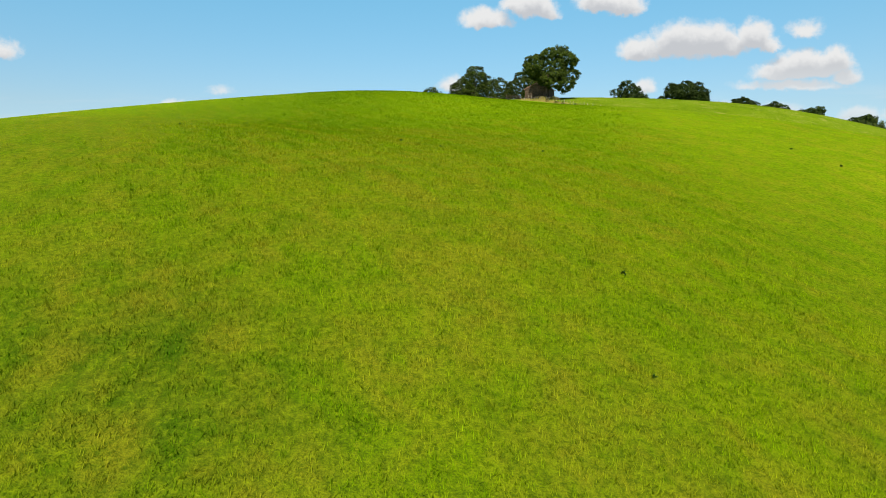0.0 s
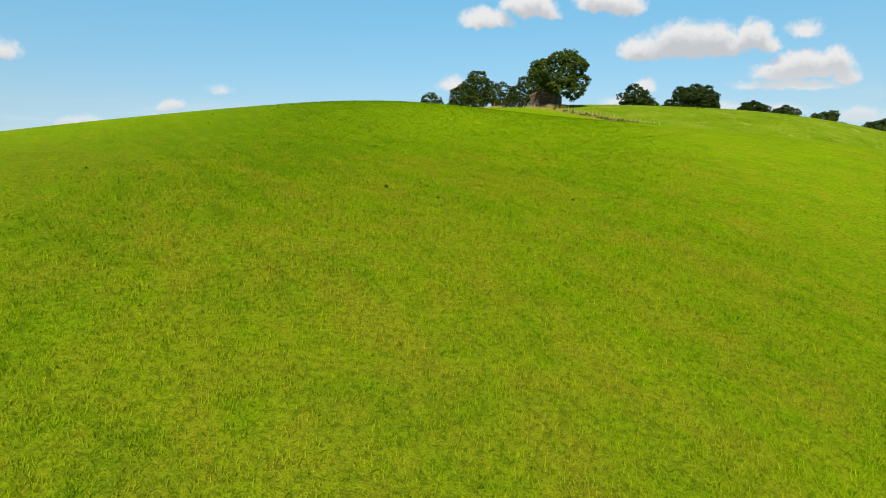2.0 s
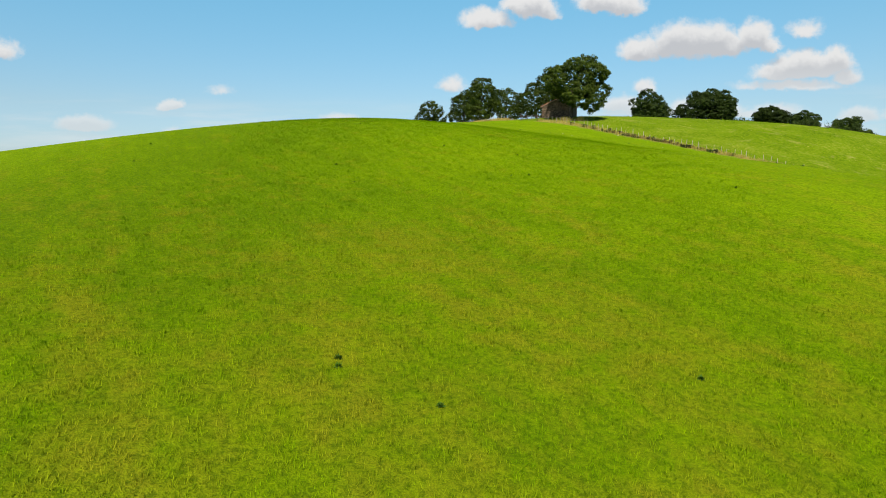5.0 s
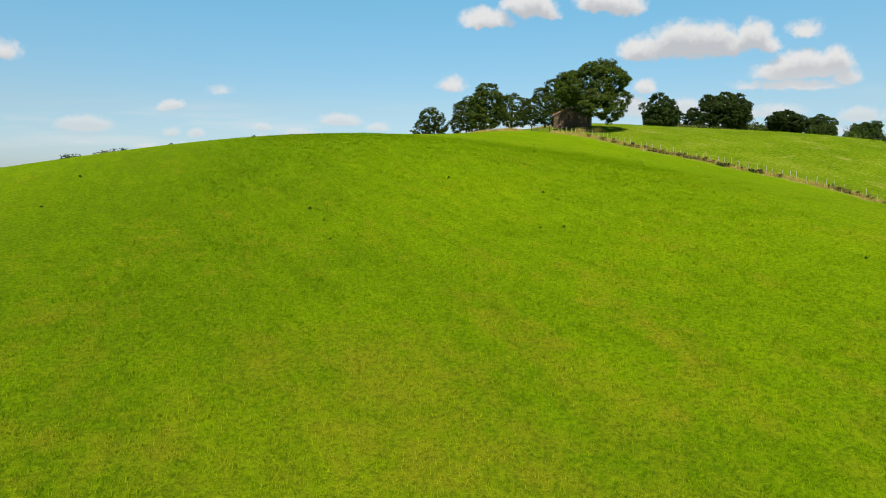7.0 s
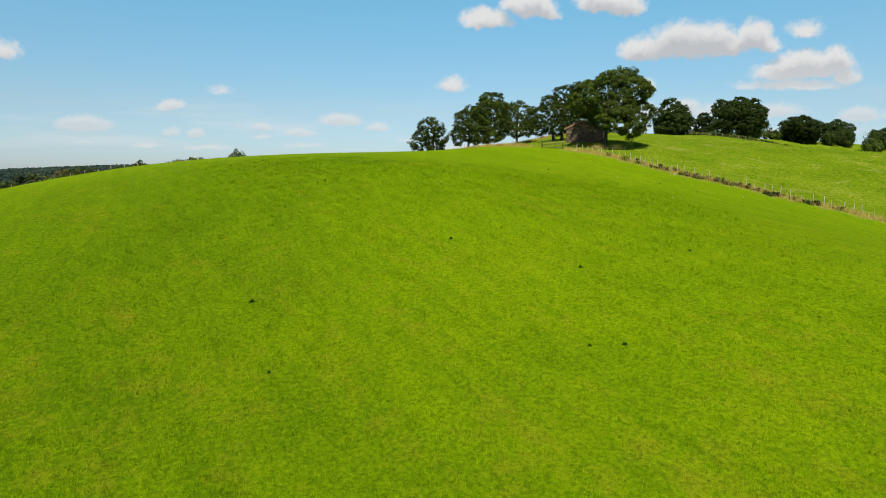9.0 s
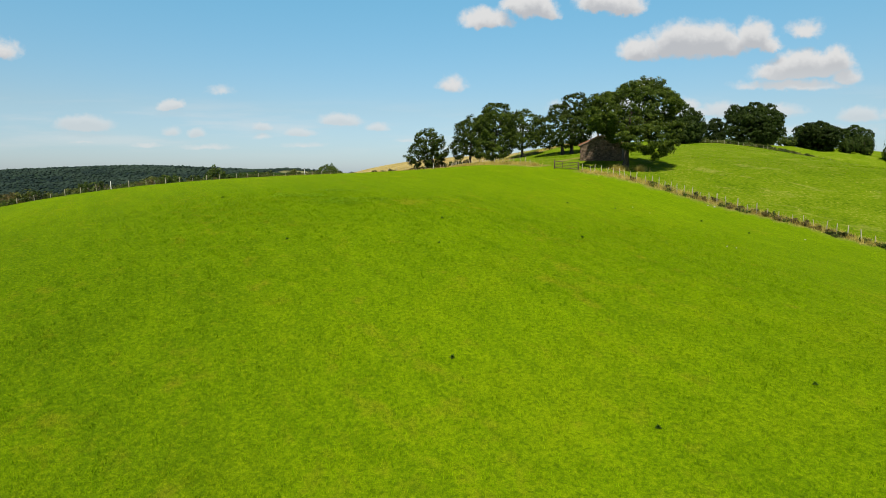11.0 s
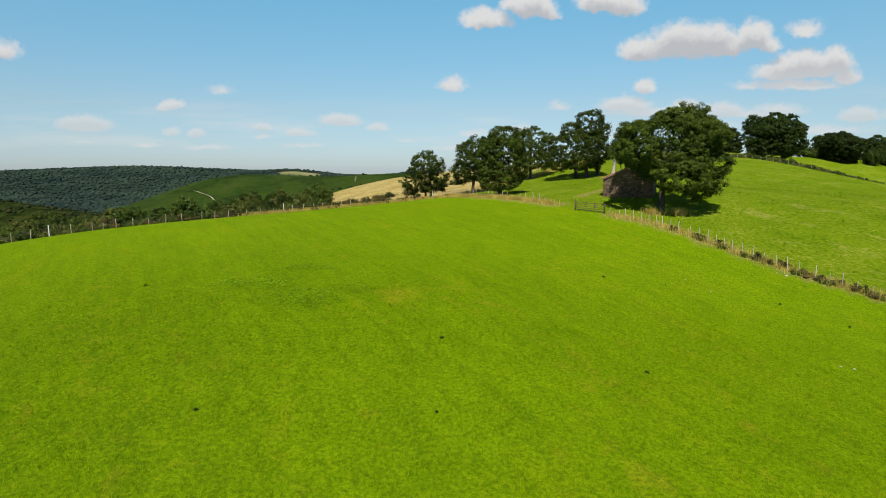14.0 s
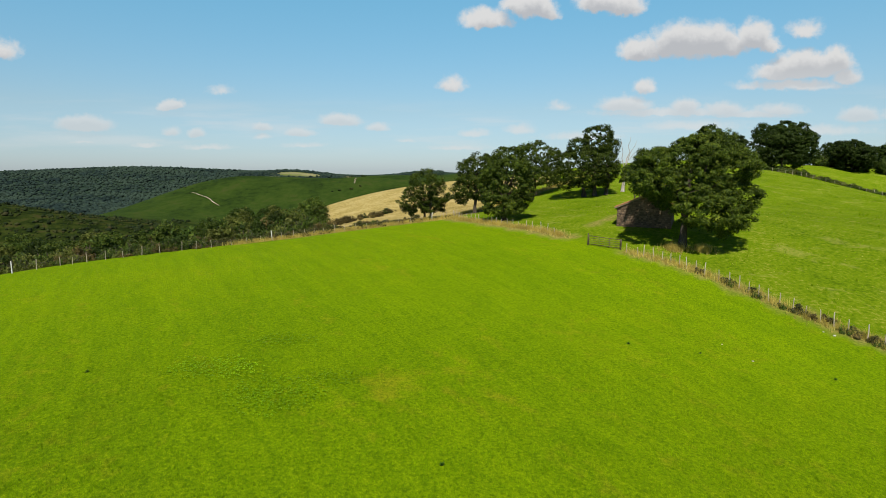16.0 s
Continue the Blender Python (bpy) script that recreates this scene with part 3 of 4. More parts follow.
def crown_of(masses, clump_r, cover, r):
    """Centres and radii of leaf clumps over the outside of a crown's masses, with the dark core left thin."""
    m = np.array(masses, float)
    cen, rad = [], []
    for i, (x, y, z, a, b, c) in enumerate(m):
        area = 4 * math.pi * ((a * b) ** 1.6 / 3 + (a * c) ** 1.6 / 3 + (b * c) ** 1.6 / 3) ** (1 / 1.6)
        n = max(6, int(cover * area / (math.pi * clump_r ** 2)))
        d = unit(r.normal(size=(n, 3)))
        f = 1 - clump_r * 0.4 / min(a, b, c) * r.uniform(0.0, 2.0, n)
        f = f * (1 + 0.1 * np.sin(d[:, 0] * 5 + i) * np.sin(d[:, 1] * 4.3 + 2 * i) + 0.1 * np.sin(d[:, 2] * 6.1 + 1.3 * i))
        p = np.array((x, y, z)) + d * f[:, None] * (a, b, c)
        ok = np.ones(n, bool)
        for j, (u, v, w, e, g, h) in enumerate(m):
            if j != i:
                ok &= (((p - (u, v, w)) / (e, g, h)) ** 2).sum(1) > 0.5
        cen.append(p[ok])
        rad.append(clump_r * r.uniform(0.5, 1.3, int(ok.sum())))
    return np.concatenate(cen), np.concatenate(rad)


def core_leaves(masses, size, r):
    """Coarse inner foliage that closes the crown's depth."""
    out = []
    for x, y, z, a, b, c in masses:
        n = int(9 * a * b * c / (size * 12) + 30)
        p = np.array((x, y, z)) + unit(r.normal(size=(n, 3))) * (r.uniform(0.0, 0.66, n) ** 0.6)[:, None] * (a, b, c)
        u = unit(r.normal(size=(n, 3)))
        v = unit(np.cross(u, r.normal(size=(n, 3))))
        s = (size * r.uniform(0.7, 1.4, n))[:, None]
        out.append(np.stack([p - u * s, p - v * s * 0.6, p + u * s, p + v * s * 0.6], 1))
    return np.concatenate(out)


def limb_tube(bm, pts, radii, sides=7):
    rings = []
    for i, (p, q) in enumerate(zip(pts, radii)):
        t = (pts[min(i + 1, len(pts) - 1)] - pts[max(i - 1, 0)]).normalized()
        u = t.orthogonal().normalized()
        w = t.cross(u)
        rings.append([bm.verts.new(p + (u * math.cos(a) + w * math.sin(a)) * q * (1 + 0.12 * math.sin(3 * a + i)))
                      for a in (6.2832 * s / sides for s in range(sides))])
    for ra, rb in zip(rings, rings[1:]):
        for s in range(sides):
            f = bm.faces.new((ra[s], ra[(s + 1) % sides], rb[(s + 1) % sides], rb[s]))
            f.smooth = True
    bm.faces.new(rings[-1])
    return bm


def bend(a, b, n, wob, r):
    out = []
    for i in range(n):
        f = i / (n - 1)
        p = a.lerp(b, f)
        out.append(p + Vector(r.normal(size=3)) * wob * math.sin(math.pi * f) + Vector((0, 0, wob * 1.2 * math.sin(math.pi * f))))
    return out


def grow_tree(name, x, y, masses, label, category="tree", group="", leaf=None, cover=1.0, per=95, leaf_size=0.15, clump_r=0.75,
              trunk_r=0.35, stems=((0.0, 0.0),), fork=0.5, seed=1, sink=0.15):
    """A broadleaf tree: trunk or stems, limbs into the crown, and a crown of leaf clumps."""
    r = np.random.default_rng(seed)
    ob = thing(name, x, y, h1(x, y) - sink, 0.0, label, category, group)
    pts, rad = crown_of(masses, clump_r, cover, r)
    faces = np.concatenate([leaves(pts, rad, per, leaf_size, r, 0.72), core_leaves(masses, leaf_size * 2.2, r)])
    part("crown", quads_mesh("crown", faces, 4, leaf or OAK_LEAF), None, ob)
    mx, my, mz = masses[0][:3]
    for sx, sy in stems:
        bm = bmesh.new()
        top = Vector((sx * 1.3 + mx * fork, sy * 1.3 + my * fork, mz))
        line = bend(Vector((sx, sy, 0)), top, 7, 0.12, r)
        limb_tube(bm, line, [trunk_r * (1.5 if i == 0 else 1.08 - 0.11 * i) for i in range(7)], 9)
        stem = part("trunk", bm, BARK, ob)
        for i in range(6 if len(stems) == 1 else 3):
            far = pts[r.integers(len(pts))] * 0.85 + np.array((mx, my, mz)) * 0.15
            a = line[int(r.integers(2, 6))]
            bm = bmesh.new()
            limb_tube(bm, bend(a, Vector(far), 6, 0.25, r), [trunk_r * (0.5 - 0.08 * j) for j in range(6)], 6)
            part("limb", bm, BARK, stem)
    return ob


def bush_mesh(seed, leaf, r0=1.0, tall=1.0, clumps=32, per=24, leaf_size=0.075, clump_r=0.27):
    r = np.random.default_rng(seed)
    p = crown_points(clumps, r0 - 0.15, r0 - 0.15, tall - 0.15, r, 0.3, 0.45, 7)
    p[:, 2] = np.abs(p[:, 2]) * 0.95 + 0.1
    return quads_mesh("foliage", leaves(p, clump_r * r.uniform(0.6, 1.3, len(p)), per, leaf_size, r), 4, leaf)


def put_bush(name, me, x, y, wide, tall, label, category="bush", group="", sink=0.1, turn=None):
    """A bush: its foliage over a few woody stems."""
    ob = thing(name, x, y, h1(x, y) - sink, float(rng.uniform(0, 360)) if turn is None else turn, label, category, group)
    ob.scale = (wide, wide * float(rng.uniform(0.85, 1.15)), tall)
    part("foliage", me, None, ob)
    part("stems", STEMS, None, ob)
    return ob


def stems_mesh():
    r = np.random.default_rng(5)
    bm = bmesh.new()
    for i in range(6):
        a = i * 1.05
        limb_tube(bm, bend(Vector((0.08 * math.cos(a), 0.08 * math.sin(a), -0.05)), Vector((0.55 * math.cos(a), 0.55 * math.sin(a), 0.75)), 4, 0.05, r), [0.035, 0.028, 0.02, 0.012], 5)
    me = bpy.data.meshes.new("stems")
    bm.to_mesh(me)
    bm.free()
    me.materials.append(BARK)
    return me


STEMS = stems_mesh()

# ---- the trees round the barn ----
OAKS = "oaks by the barn"
# the crown's two back masses are added to throw shade on the barn gable
grow_tree("oak_tree", 28.0, 156.5, ((1.4, 0.3, 9.4, 5.5, 5.6, 4.1), (3.9, 0.2, 9.7, 3.9, 4.5, 3.6), (-3.7, -0.5, 8.5, 3.0, 3.6, 2.5), (-2.4, 1.6, 9.8, 3.0, 3.4, 2.4), (-0.8, 1.2, 9.0, 3.4, 3.4, 2.8), (2.4, 0.4, 11.7, 2.8, 3.0, 2.4),
          (5.5, -0.3, 6.2, 2.7, 3.3, 2.8), (4.3, -1.2, 4.4, 2.7, 3.0, 2.9), (1.6, -2.6, 5.4, 3.2, 2.8, 3.1), (0.9, 5.0, 9.1, 5.1, 4.6, 3.6), (-0.7, -1.6, 6.9, 2.6, 3.0, 2.4), (0.8, 4.6, 6.9, 4.2, 3.2, 2.4)),
          "large spreading green oak beside the stone barn", "tree", OAKS, cover=1.2, per=95, leaf_size=0.107, clump_r=0.54, trunk_r=0.4, seed=3)
grow_tree("oak_tree", 31.0, 209.0, ((-2.0, 0.0, 6.3, 5.6, 5.3, 4.4), (-5.8, -0.3, 4.2, 3.0, 3.2, 2.6), (2.4, 0.2, 6.2, 2.8, 3.6, 4.4), (1.0, 0.4, 11.7, 3.2, 3.2, 3.0),
          (-2.8, 0.2, 9.7, 2.9, 2.8, 2.6), (3.0, 0.0, 10.2, 2.0, 2.6, 2.4), (-1.4, -3.2, 5.0, 3.2, 2.2, 2.4)),
          "tall green oak with three stems on the pasture", "tree", OAKS, cover=1.2, per=72, leaf_size=0.14, clump_r=0.62, trunk_r=0.4, stems=((-1.7, 0.2), (0.4, -0.2), (2.9, 0.4)), fork=0.2, seed=11)
grow_tree("oak_tree", 9.4, 181.0, ((0.5, 0.0, 7.0, 4.1, 4.1, 4.2), (-1.7, 0.2, 5.9, 2.5, 3.1, 4.0), (2.3, -0.2, 5.2, 2.5, 3.1, 3.7), (-0.2, -1.0, 3.0, 3.5, 3.0, 2.5), (0.6, 0.3, 9.7, 2.7, 2.8, 2.5)),
          "dense rounded oak with foliage nearly to the ground", "tree", OAKS, cover=1.2, per=78, leaf_size=0.125, clump_r=0.56, trunk_r=0.34, seed=21)
grow_tree("oak_tree", 6.0, 204.0, ((0.8, 0.0, 8.8, 3.8, 3.8, 3.6), (-2.4, 0.0, 4.6, 2.3, 2.5, 2.5), (0.3, 0.3, 5.0, 2.4, 2.6, 2.3), (-0.9, 0.3, 7.6, 2.8, 3.1, 2.7), (2.8, 0.0, 8.5, 2.9, 3.2, 3.5), (2.6, 0.0, 4.4, 2.6, 2.6, 2.4)),
          "dark green oak behind the pasture fence", "tree", OAKS, cover=1.2, per=68, leaf_size=0.14, clump_r=0.62, trunk_r=0.32, seed=31)
grow_tree("oak_tree", 21.0, 222.0, ((0.3, 0.0, 8.6, 4.9, 4.5, 4.2), (-3.2, 0.2, 8.4, 2.6, 3.2, 2.9), (3.6, 0.0, 7.2, 2.6, 3.2, 3.1), (0.8, -0.5, 4.6, 4.2, 3.6, 2.7)),
          "broad green oak on the ridge behind others", "tree", OAKS, cover=1.2, per=66, leaf_size=0.15, clump_r=0.66, trunk_r=0.34, seed=41)
grow_tree("field_tree", -3.6, 201.0, ((-0.2, 0.0, 7.2, 3.1, 3.2, 2.9), (-3.3, 0.0, 3.7, 2.2, 2.5, 2.5), (2.4, 0.0, 5.0, 1.9, 2.2, 2.5), (0.9, 0.3, 2.6, 2.7, 2.3, 1.5), (-2.0, 0.2, 5.9, 2.1, 2.4, 1.9)),
          "lone small oak standing at the field corner", "tree", "", cover=1.05, per=75, leaf_size=0.125, clump_r=0.54, trunk_r=0.2, stems=((-0.5, 0.0), (0.6, 0.2)), seed=51)
grow_tree("young_tree", 31.8, 181.0, ((-1.5, 0.0, 6.4, 2.0, 1.8, 1.5), (-2.9, 0.0, 5.4, 1.1, 1.2, 1.0), (0.2, 0.2, 7.0, 1.3, 1.4, 1.2)),
          "slim young tree with light green leaves behind the barn", "tree", "", cover=1.1, per=60, leaf_size=0.12, clump_r=0.42, trunk_r=0.1, stems=((-0.3, 0.0), (-1.0, 0.1)), seed=61)


def dead_tree(x, y):
    r = np.random.default_rng(9)
    ob = thing("dead_tree", x, y, h1(x, y) - 0.2, 0, "bare dead tree with pale bleached trunk and limbs", "dead tree")
    bm = bmesh.new()
    line = bend(Vector((0, 0, 0)), Vector((0.6, 0, 7.4)), 7, 0.12, r)
    limb_tube(bm, line, [0.45, 0.33, 0.27, 0.21, 0.16, 0.12, 0.07], 9)
    part("trunk", bm, DEAD_WOOD, ob)
    for a, tip in ((3, (-0.8, 0.2, 12.0)), (4, (2.6, 0.0, 11.0)), (5, (1.4, 0.4, 11.8)), (4, (2.2, -0.5, 8.6)), (2, (-1.1, 0.3, 4.9))):
        bm = bmesh.new()
        limb_tube(bm, bend(line[a], Vector(tip), 6, 0.2, r), [0.11, 0.09, 0.065, 0.05, 0.035, 0.018], 6)
        part("branch", bm, DEAD_WOOD, ob)
    return ob


dead_tree(38.2, 212.0)

# row of trees along the far top of the upper pasture
ROW = [(90.5, 286, 16.0, 8.6), (128, 306, 19.6, 12.2), (169, 326, 13.6, 9.2), (130, 343, 13.0, 6.0), (196, 342, 13.0, 8.5),
       (150, 338, 13.0, 6.5), (109, 322, 11.5, 6.5), (180, 350, 12.0, 8.0), (205, 322, 10.0, 7.0), (222, 306, 9.5, 7.0)]
for i, (x, y, tall, w) in enumerate(ROW):
    r = np.random.default_rng(70 + i)
    grow_tree("ridge_tree", x, y, dome_masses(w, tall, -1.5, r, 8), "dark rounded broadleaf tree behind the pasture hedge", "tree", "trees along the ridge",
              leaf=DARK_LEAF, cover=1.1, per=38, leaf_size=0.3, clump_r=0.9, trunk_r=0.35, seed=70 + i)


def along(line, step, r, jitter=0.15):
    """Points along a polyline, about step apart."""
    pts, carry = [], 0.0
    for (ax, ay), (bx, by) in zip(line, line[1:]):
        n = math.hypot(bx - ax, by - ay)
        d = carry
        while d < n:
            pts.append((ax + (bx - ax) * d / n, ay + (by - ay) * d / n))
            d += step * (1 + jitter * float(r.normal()))
        carry = d - n
    return pts


# ---- bushes ----
SCRUB = [bush_mesh(100 + i, m) for i, m in enumerate((SCRUB_LEAF, SCRUB_LEAF, OLIVE_LEAF, OLIVE_LEAF, RUST_LEAF, DARK_LEAF))]
SCRUB_WORDS = ["dense green scrub bush on the slope below the fence", "dense green scrub bush on the slope below the fence", "olive green gorse bush on the slope below the fence",
               "olive green gorse bush on the slope below the fence", "brown and green bracken clump below the fence", "dark green thorn bush on the slope below the fence"]
THORNS = [(-47.7, 186.3, 34.0, 2.6), (-51.2, 183.4, 32.6, 1.7), (-55.9, 182.7, 32.5, 2.4), (-80.3, 196.0, 30.9, 4.6), (-36.9, 247.4, 35.7, 3.8)]
LOW_THORNS = [(-60, 187.5, 31.8, 2.8), (-66, 186, 30.5, 2.8), (-72, 189, 30.1, 3.2), (-78, 187, 29.2, 3.0), (-84, 192, 28.2, 3.4),
              (-43.5, 183, 32.2, 2.4), (-40, 190, 32.6, 2.8), (-66, 196, 30.6, 3.2), (-90, 186, 26.8, 3.2), (-98, 194, 26.0, 3.5), (-45, 199, 33.0, 3.0), (-36, 203, 33.0, 2.8),
              (-44, 238, 33.2, 3.6), (-33, 236, 33.4, 3.2), (-49, 246, 33.4, 4.0), (-53, 234, 32.8, 3.8), (-58, 226, 32.4, 3.6), (-41, 228, 33.0, 3.2),
              (-62, 236, 32.4, 4.0), (-38, 232, 33.2, 3.0), (-56, 244, 33.0, 4.2)]
LOW_THORNS = [(x, y, min(top, 28.0 + 0.031 * (y - 54.6)), w) for x, y, top, w in LOW_THORNS]
for i, (x, y, top, w) in enumerate(THORNS + LOW_THORNS):
    r = np.random.default_rng(200 + i)
    grow_tree("thorn_tree", x, y, dome_masses(w * 1.1, float(np.clip(top - h1(x, y), 2.6, 15.0)), 0.0, r, 6), "small rounded thorn tree below the field fence", "tree", "thorn trees below the fence",
              leaf=(SCRUB_LEAF, DARK_LEAF, OLIVE_LEAF)[i % 3] if i > 4 else SCRUB_LEAF, cover=1.0, per=36, leaf_size=0.15, clump_r=0.58, trunk_r=0.12, seed=200 + i)
r = np.random.default_rng(33)
for x, y in along([(-36, 177), (-50, 171), (-70, 161.5), (-78, 157.5)], 2.0, r, 0.3):
    kind = int(r.choice([0, 1, 2, 3, 5]))
    put_bush("scrub_bush", SCRUB[kind], x + float(r.normal(0, 1.2)), y + float(r.normal(0, 1.6)), float(r.uniform(1.4, 2.3)), float(r.uniform(1.2, 2.3)), SCRUB_WORDS[kind], "bush", "scrub below the fence")
made, tries = 0, 0
spots = []
while made < 300 and tries < 14000:
    tries += 1
    y = float(rng.uniform(128, 292))
    x = float(rng.uniform(-125, 6))
    be = float(beyond_edge(x, y))
    if not 2.6 < be < (48 if x < -56 else 70) or float(golden(x, y)) > 0.25:
        continue
    if x > -14 and rng.random() < 0.8:
        continue
    top = float(np.interp(x, [-95, -75, -56, -47, -20], [26.4, 29.4, 31.9, 34.8, 35.6]))
    top = min(top, 28.0 + 0.031 * (y - 54.6)) - float(rng.uniform(0, 1.6))
    tall = float(np.clip(top - h1(x, y), 1.2, 7.5))
    if be < 13:
        tall = min(tall, 1.3 + 0.4 * be)
    w = float(np.clip(tall * rng.uniform(0.55, 0.95), 0.9, 3.8))
    if any((x - a) ** 2 + (y - b) ** 2 < (0.4 * (w + c)) ** 2 for a, b, c in spots):
        continue
    spots.append((x, y, w))
    kind = int(rng.choice([0, 1, 2, 3, 4, 5], p=[0.24, 0.22, 0.17, 0.14, 0.06, 0.17] if be > 12 else [0.15, 0.15, 0.19, 0.14, 0.26, 0.11]))
    put_bush("scrub_bush", SCRUB[kind], x, y, w, tall / 1.15, SCRUB_WORDS[kind], "bush", "scrub below the fence")
    made += 1


BRAMBLE = [bush_mesh(140 + i, m, clumps=18, per=30, leaf_size=0.1, clump_r=0.33) for i, m in enumerate((BRAMBLE_LEAF, RUST_LEAF, SCRUB_LEAF))]
r = np.random.default_rng(15)
for x, y in along(RIGHT_FENCE, 0.85, r, 0.35):
    thick = ripples(np.array(x), np.array(y), 11, 0.2) + 0.35 * r.normal()
    if y > 149.5 or y < 84 or thick < -0.4:
        continue
    put_bush("bramble_bush", BRAMBLE[int(r.integers(3))], x + float(r.normal(0, 0.25)), y + float(r.normal(0, 0.25)), float(r.uniform(0.5, 0.9)), float(r.uniform(0.45, 0.85)),
             "low dark bramble clump along the wire fence", "bush", "brambles along the fence")
for x, y in along([(-34, 175.5), (-22, 189.5), (-11, 197.5), (-5, 200)], 1.5, r, 0.35):
    put_bush("bramble_bush", BRAMBLE[int(r.choice([0, 0, 1]))], x + float(r.normal(0, 0.5)), y + float(r.normal(0, 0.5)), float(r.uniform(0.9, 1.6)), float(r.uniform(0.7, 1.3)),
             "low brown and green bramble clump behind the wire fence", "bush", "brambles along the fence")
for x, y in along([(-36, 229), (-25, 226.5), (-16, 231), (-6, 238), (0, 243), (6, 248)], 1.0, r, 0.4):
    put_bush("bracken_clump", SCRUB[4 if r.random() < 0.7 else 5], x + float(r.normal(0, 1.1)), y + float(r.normal(0, 1.3)), float(r.uniform(1.0, 1.9)), float(r.uniform(1.0, 1.9)),
             "brown and green bracken clump before the golden field", "bush", "bracken by the golden field")
for x, y in along(EDGE_FENCE[2:], 2.3, r, 0.4):
    put_bush("bramble_bush", BRAMBLE[int(r.integers(3))], x + float(r.normal(0, 0.4)) + 0.6, y + 1.6 + float(r.normal(0, 0.5)), float(r.uniform(0.6, 1.2)), float(r.uniform(0.5, 1.1)),
             "low dark bramble clump along the wire fence", "bush", "brambles along the fence")
HEDGE = [bush_mesh(160 + i, m, clumps=24, per=34, leaf_size=0.1, clump_r=0.36) for i, m in enumerate((OLIVE_LEAF, SCRUB_LEAF))]
for x, y in along([(54, 285.5), (86, 288.5), (105, 282), (114.5, 270), (119.5, 255), (123.5, 243), (129, 226), (135, 200)], 1.4, r, 0.25):
    put_bush("hedge_bush", HEDGE[int(r.integers(2))], x + float(r.normal(0, 0.5)), y + float(r.normal(0, 0.5)), float(r.uniform(1.5, 2.3)), float(r.uniform(0.9, 1.35)),
             "clipped dark green hedge bush behind the pasture fence", "hedge", "hedge of the upper pasture")
for x, y in along([(96, 293), (119, 285), (129, 269), (135, 252), (141, 236)], 4.2, r, 0.4):
    put_bush("hedge_bush", HEDGE[int(r.integers(2))], x + float(r.normal(0, 2.2)), y + float(r.normal(0, 2.2)), float(r.uniform(1.6, 3.0)), float(r.uniform(1.1, 2.3)),
             "loose olive green bush behind the clipped hedge", "hedge", "hedge of the upper pasture")
WOODS = [bush_mesh(180 + i, m, clumps=44, per=34, leaf_size=0.07, clump_r=0.27) for i, m in enumerate((DARK_LEAF, SCRUB_LEAF, DARK_LEAF))]
for i in range(26):
    x, y = 150 + 5.0 * i * 0.62 + float(r.normal(0, 3)), 352 - 3.1 * i + float(r.normal(0, 4))
    put_bush("wood_edge_bush", WOODS[int(r.integers(3))], x, y, float(r.uniform(3.5, 5.5)), float(r.uniform(4.0, 7.0)) + (2.5 if i >= 8 else 0.0),
             "tall dark green bush at the wood's edge", "bush", "wood edge on the ridge")

# ---- fences ----
def post_mesh(name, tall, rad, material, seed):
    r = np.random.default_rng(seed)
    bm = bmesh.new()
    limb_tube(bm, [Vector((0.01 * float(r.normal()), 0.01 * float(r.normal()), z)) for z in (-0.2, tall * 0.5, tall * 0.94, tall)], [rad, rad * 0.95, rad * 0.9, rad * 0.6], 7)
    me = bpy.data.meshes.new(name)
    bm.to_mesh(me)
    bm.free()
    me.materials.append(material)
    return me


POSTS = [post_mesh("post", 1.1, 0.038, POST_WOOD, 1), post_mesh("post", 1.3, 0.048, POST_WOOD, 2), post_mesh("post", 0.9, 0.034, POST_WOOD, 3), post_mesh("post", 1.2, 0.04, POST_WOOD, 5)]
STOUT = post_mesh("post", 1.55, 0.07, POST_WHITE, 4)


def build_fence(name, line, step, label, seed, stout_every=0, first=POSTS):
    r = np.random.default_rng(seed)
    x0, y0 = line[0]
    ob = thing(name, x0, y0, None, 0, label, "fence", "field fences")
    z0 = h1(x0, y0)
    tops = []
    for i, (x, y) in enumerate(along(line, step, r, 0.14)):
        stout = stout_every and i % stout_every == stout_every // 2
        p = part("post", STOUT if stout else first[int(r.integers(len(first)))], None, ob, "stout pale corner post" if stout else "")
        p.matrix_basis = Matrix.Translation((x - x0, y - y0, h1(x, y) - z0)) @ pose(0, 0, 0, float(r.normal(0, 2.6)), float(r.normal(0, 2.6)), float(r.uniform(0, 360)))
        tops.append((x - x0, y - y0, h1(x, y) - z0))
    for k in range(2):
        bm = bmesh.new()
        limb_tube(bm, [Vector(t) + Vector((0.05, 0, 0.45 + 0.4 * k)) for t in tops], [0.0018] * len(tops), 4)
        part("wire", bm, WIRE, ob)
    return ob


build_fence("edge_fence", EDGE_FENCE, 2.15, "wire fence of pale wooden posts along the field edge", 1, stout_every=15)
build_fence("corner_fence", NEAR_FENCE, 1.5, "wire fence of pale wooden posts beside dry grass", 2)
build_fence("bramble_fence", RIGHT_FENCE, 1.12, "wire fence of pale wooden posts grown with brambles", 3)
build_fence("back_fence", BACK_FENCE, 1.9, "wire fence of weathered posts in dry grass", 6)
build_fence("pasture_fence", TOP_FENCE, 2.3, "wire fence of wooden posts before a dark hedge", 4)


def tube(bm, a, b, rad, sides=8):
    return limb_tube(bm, [Vector(a), (Vector(a) + Vector(b)) / 2, Vector(b)], [rad] * 3, sides)


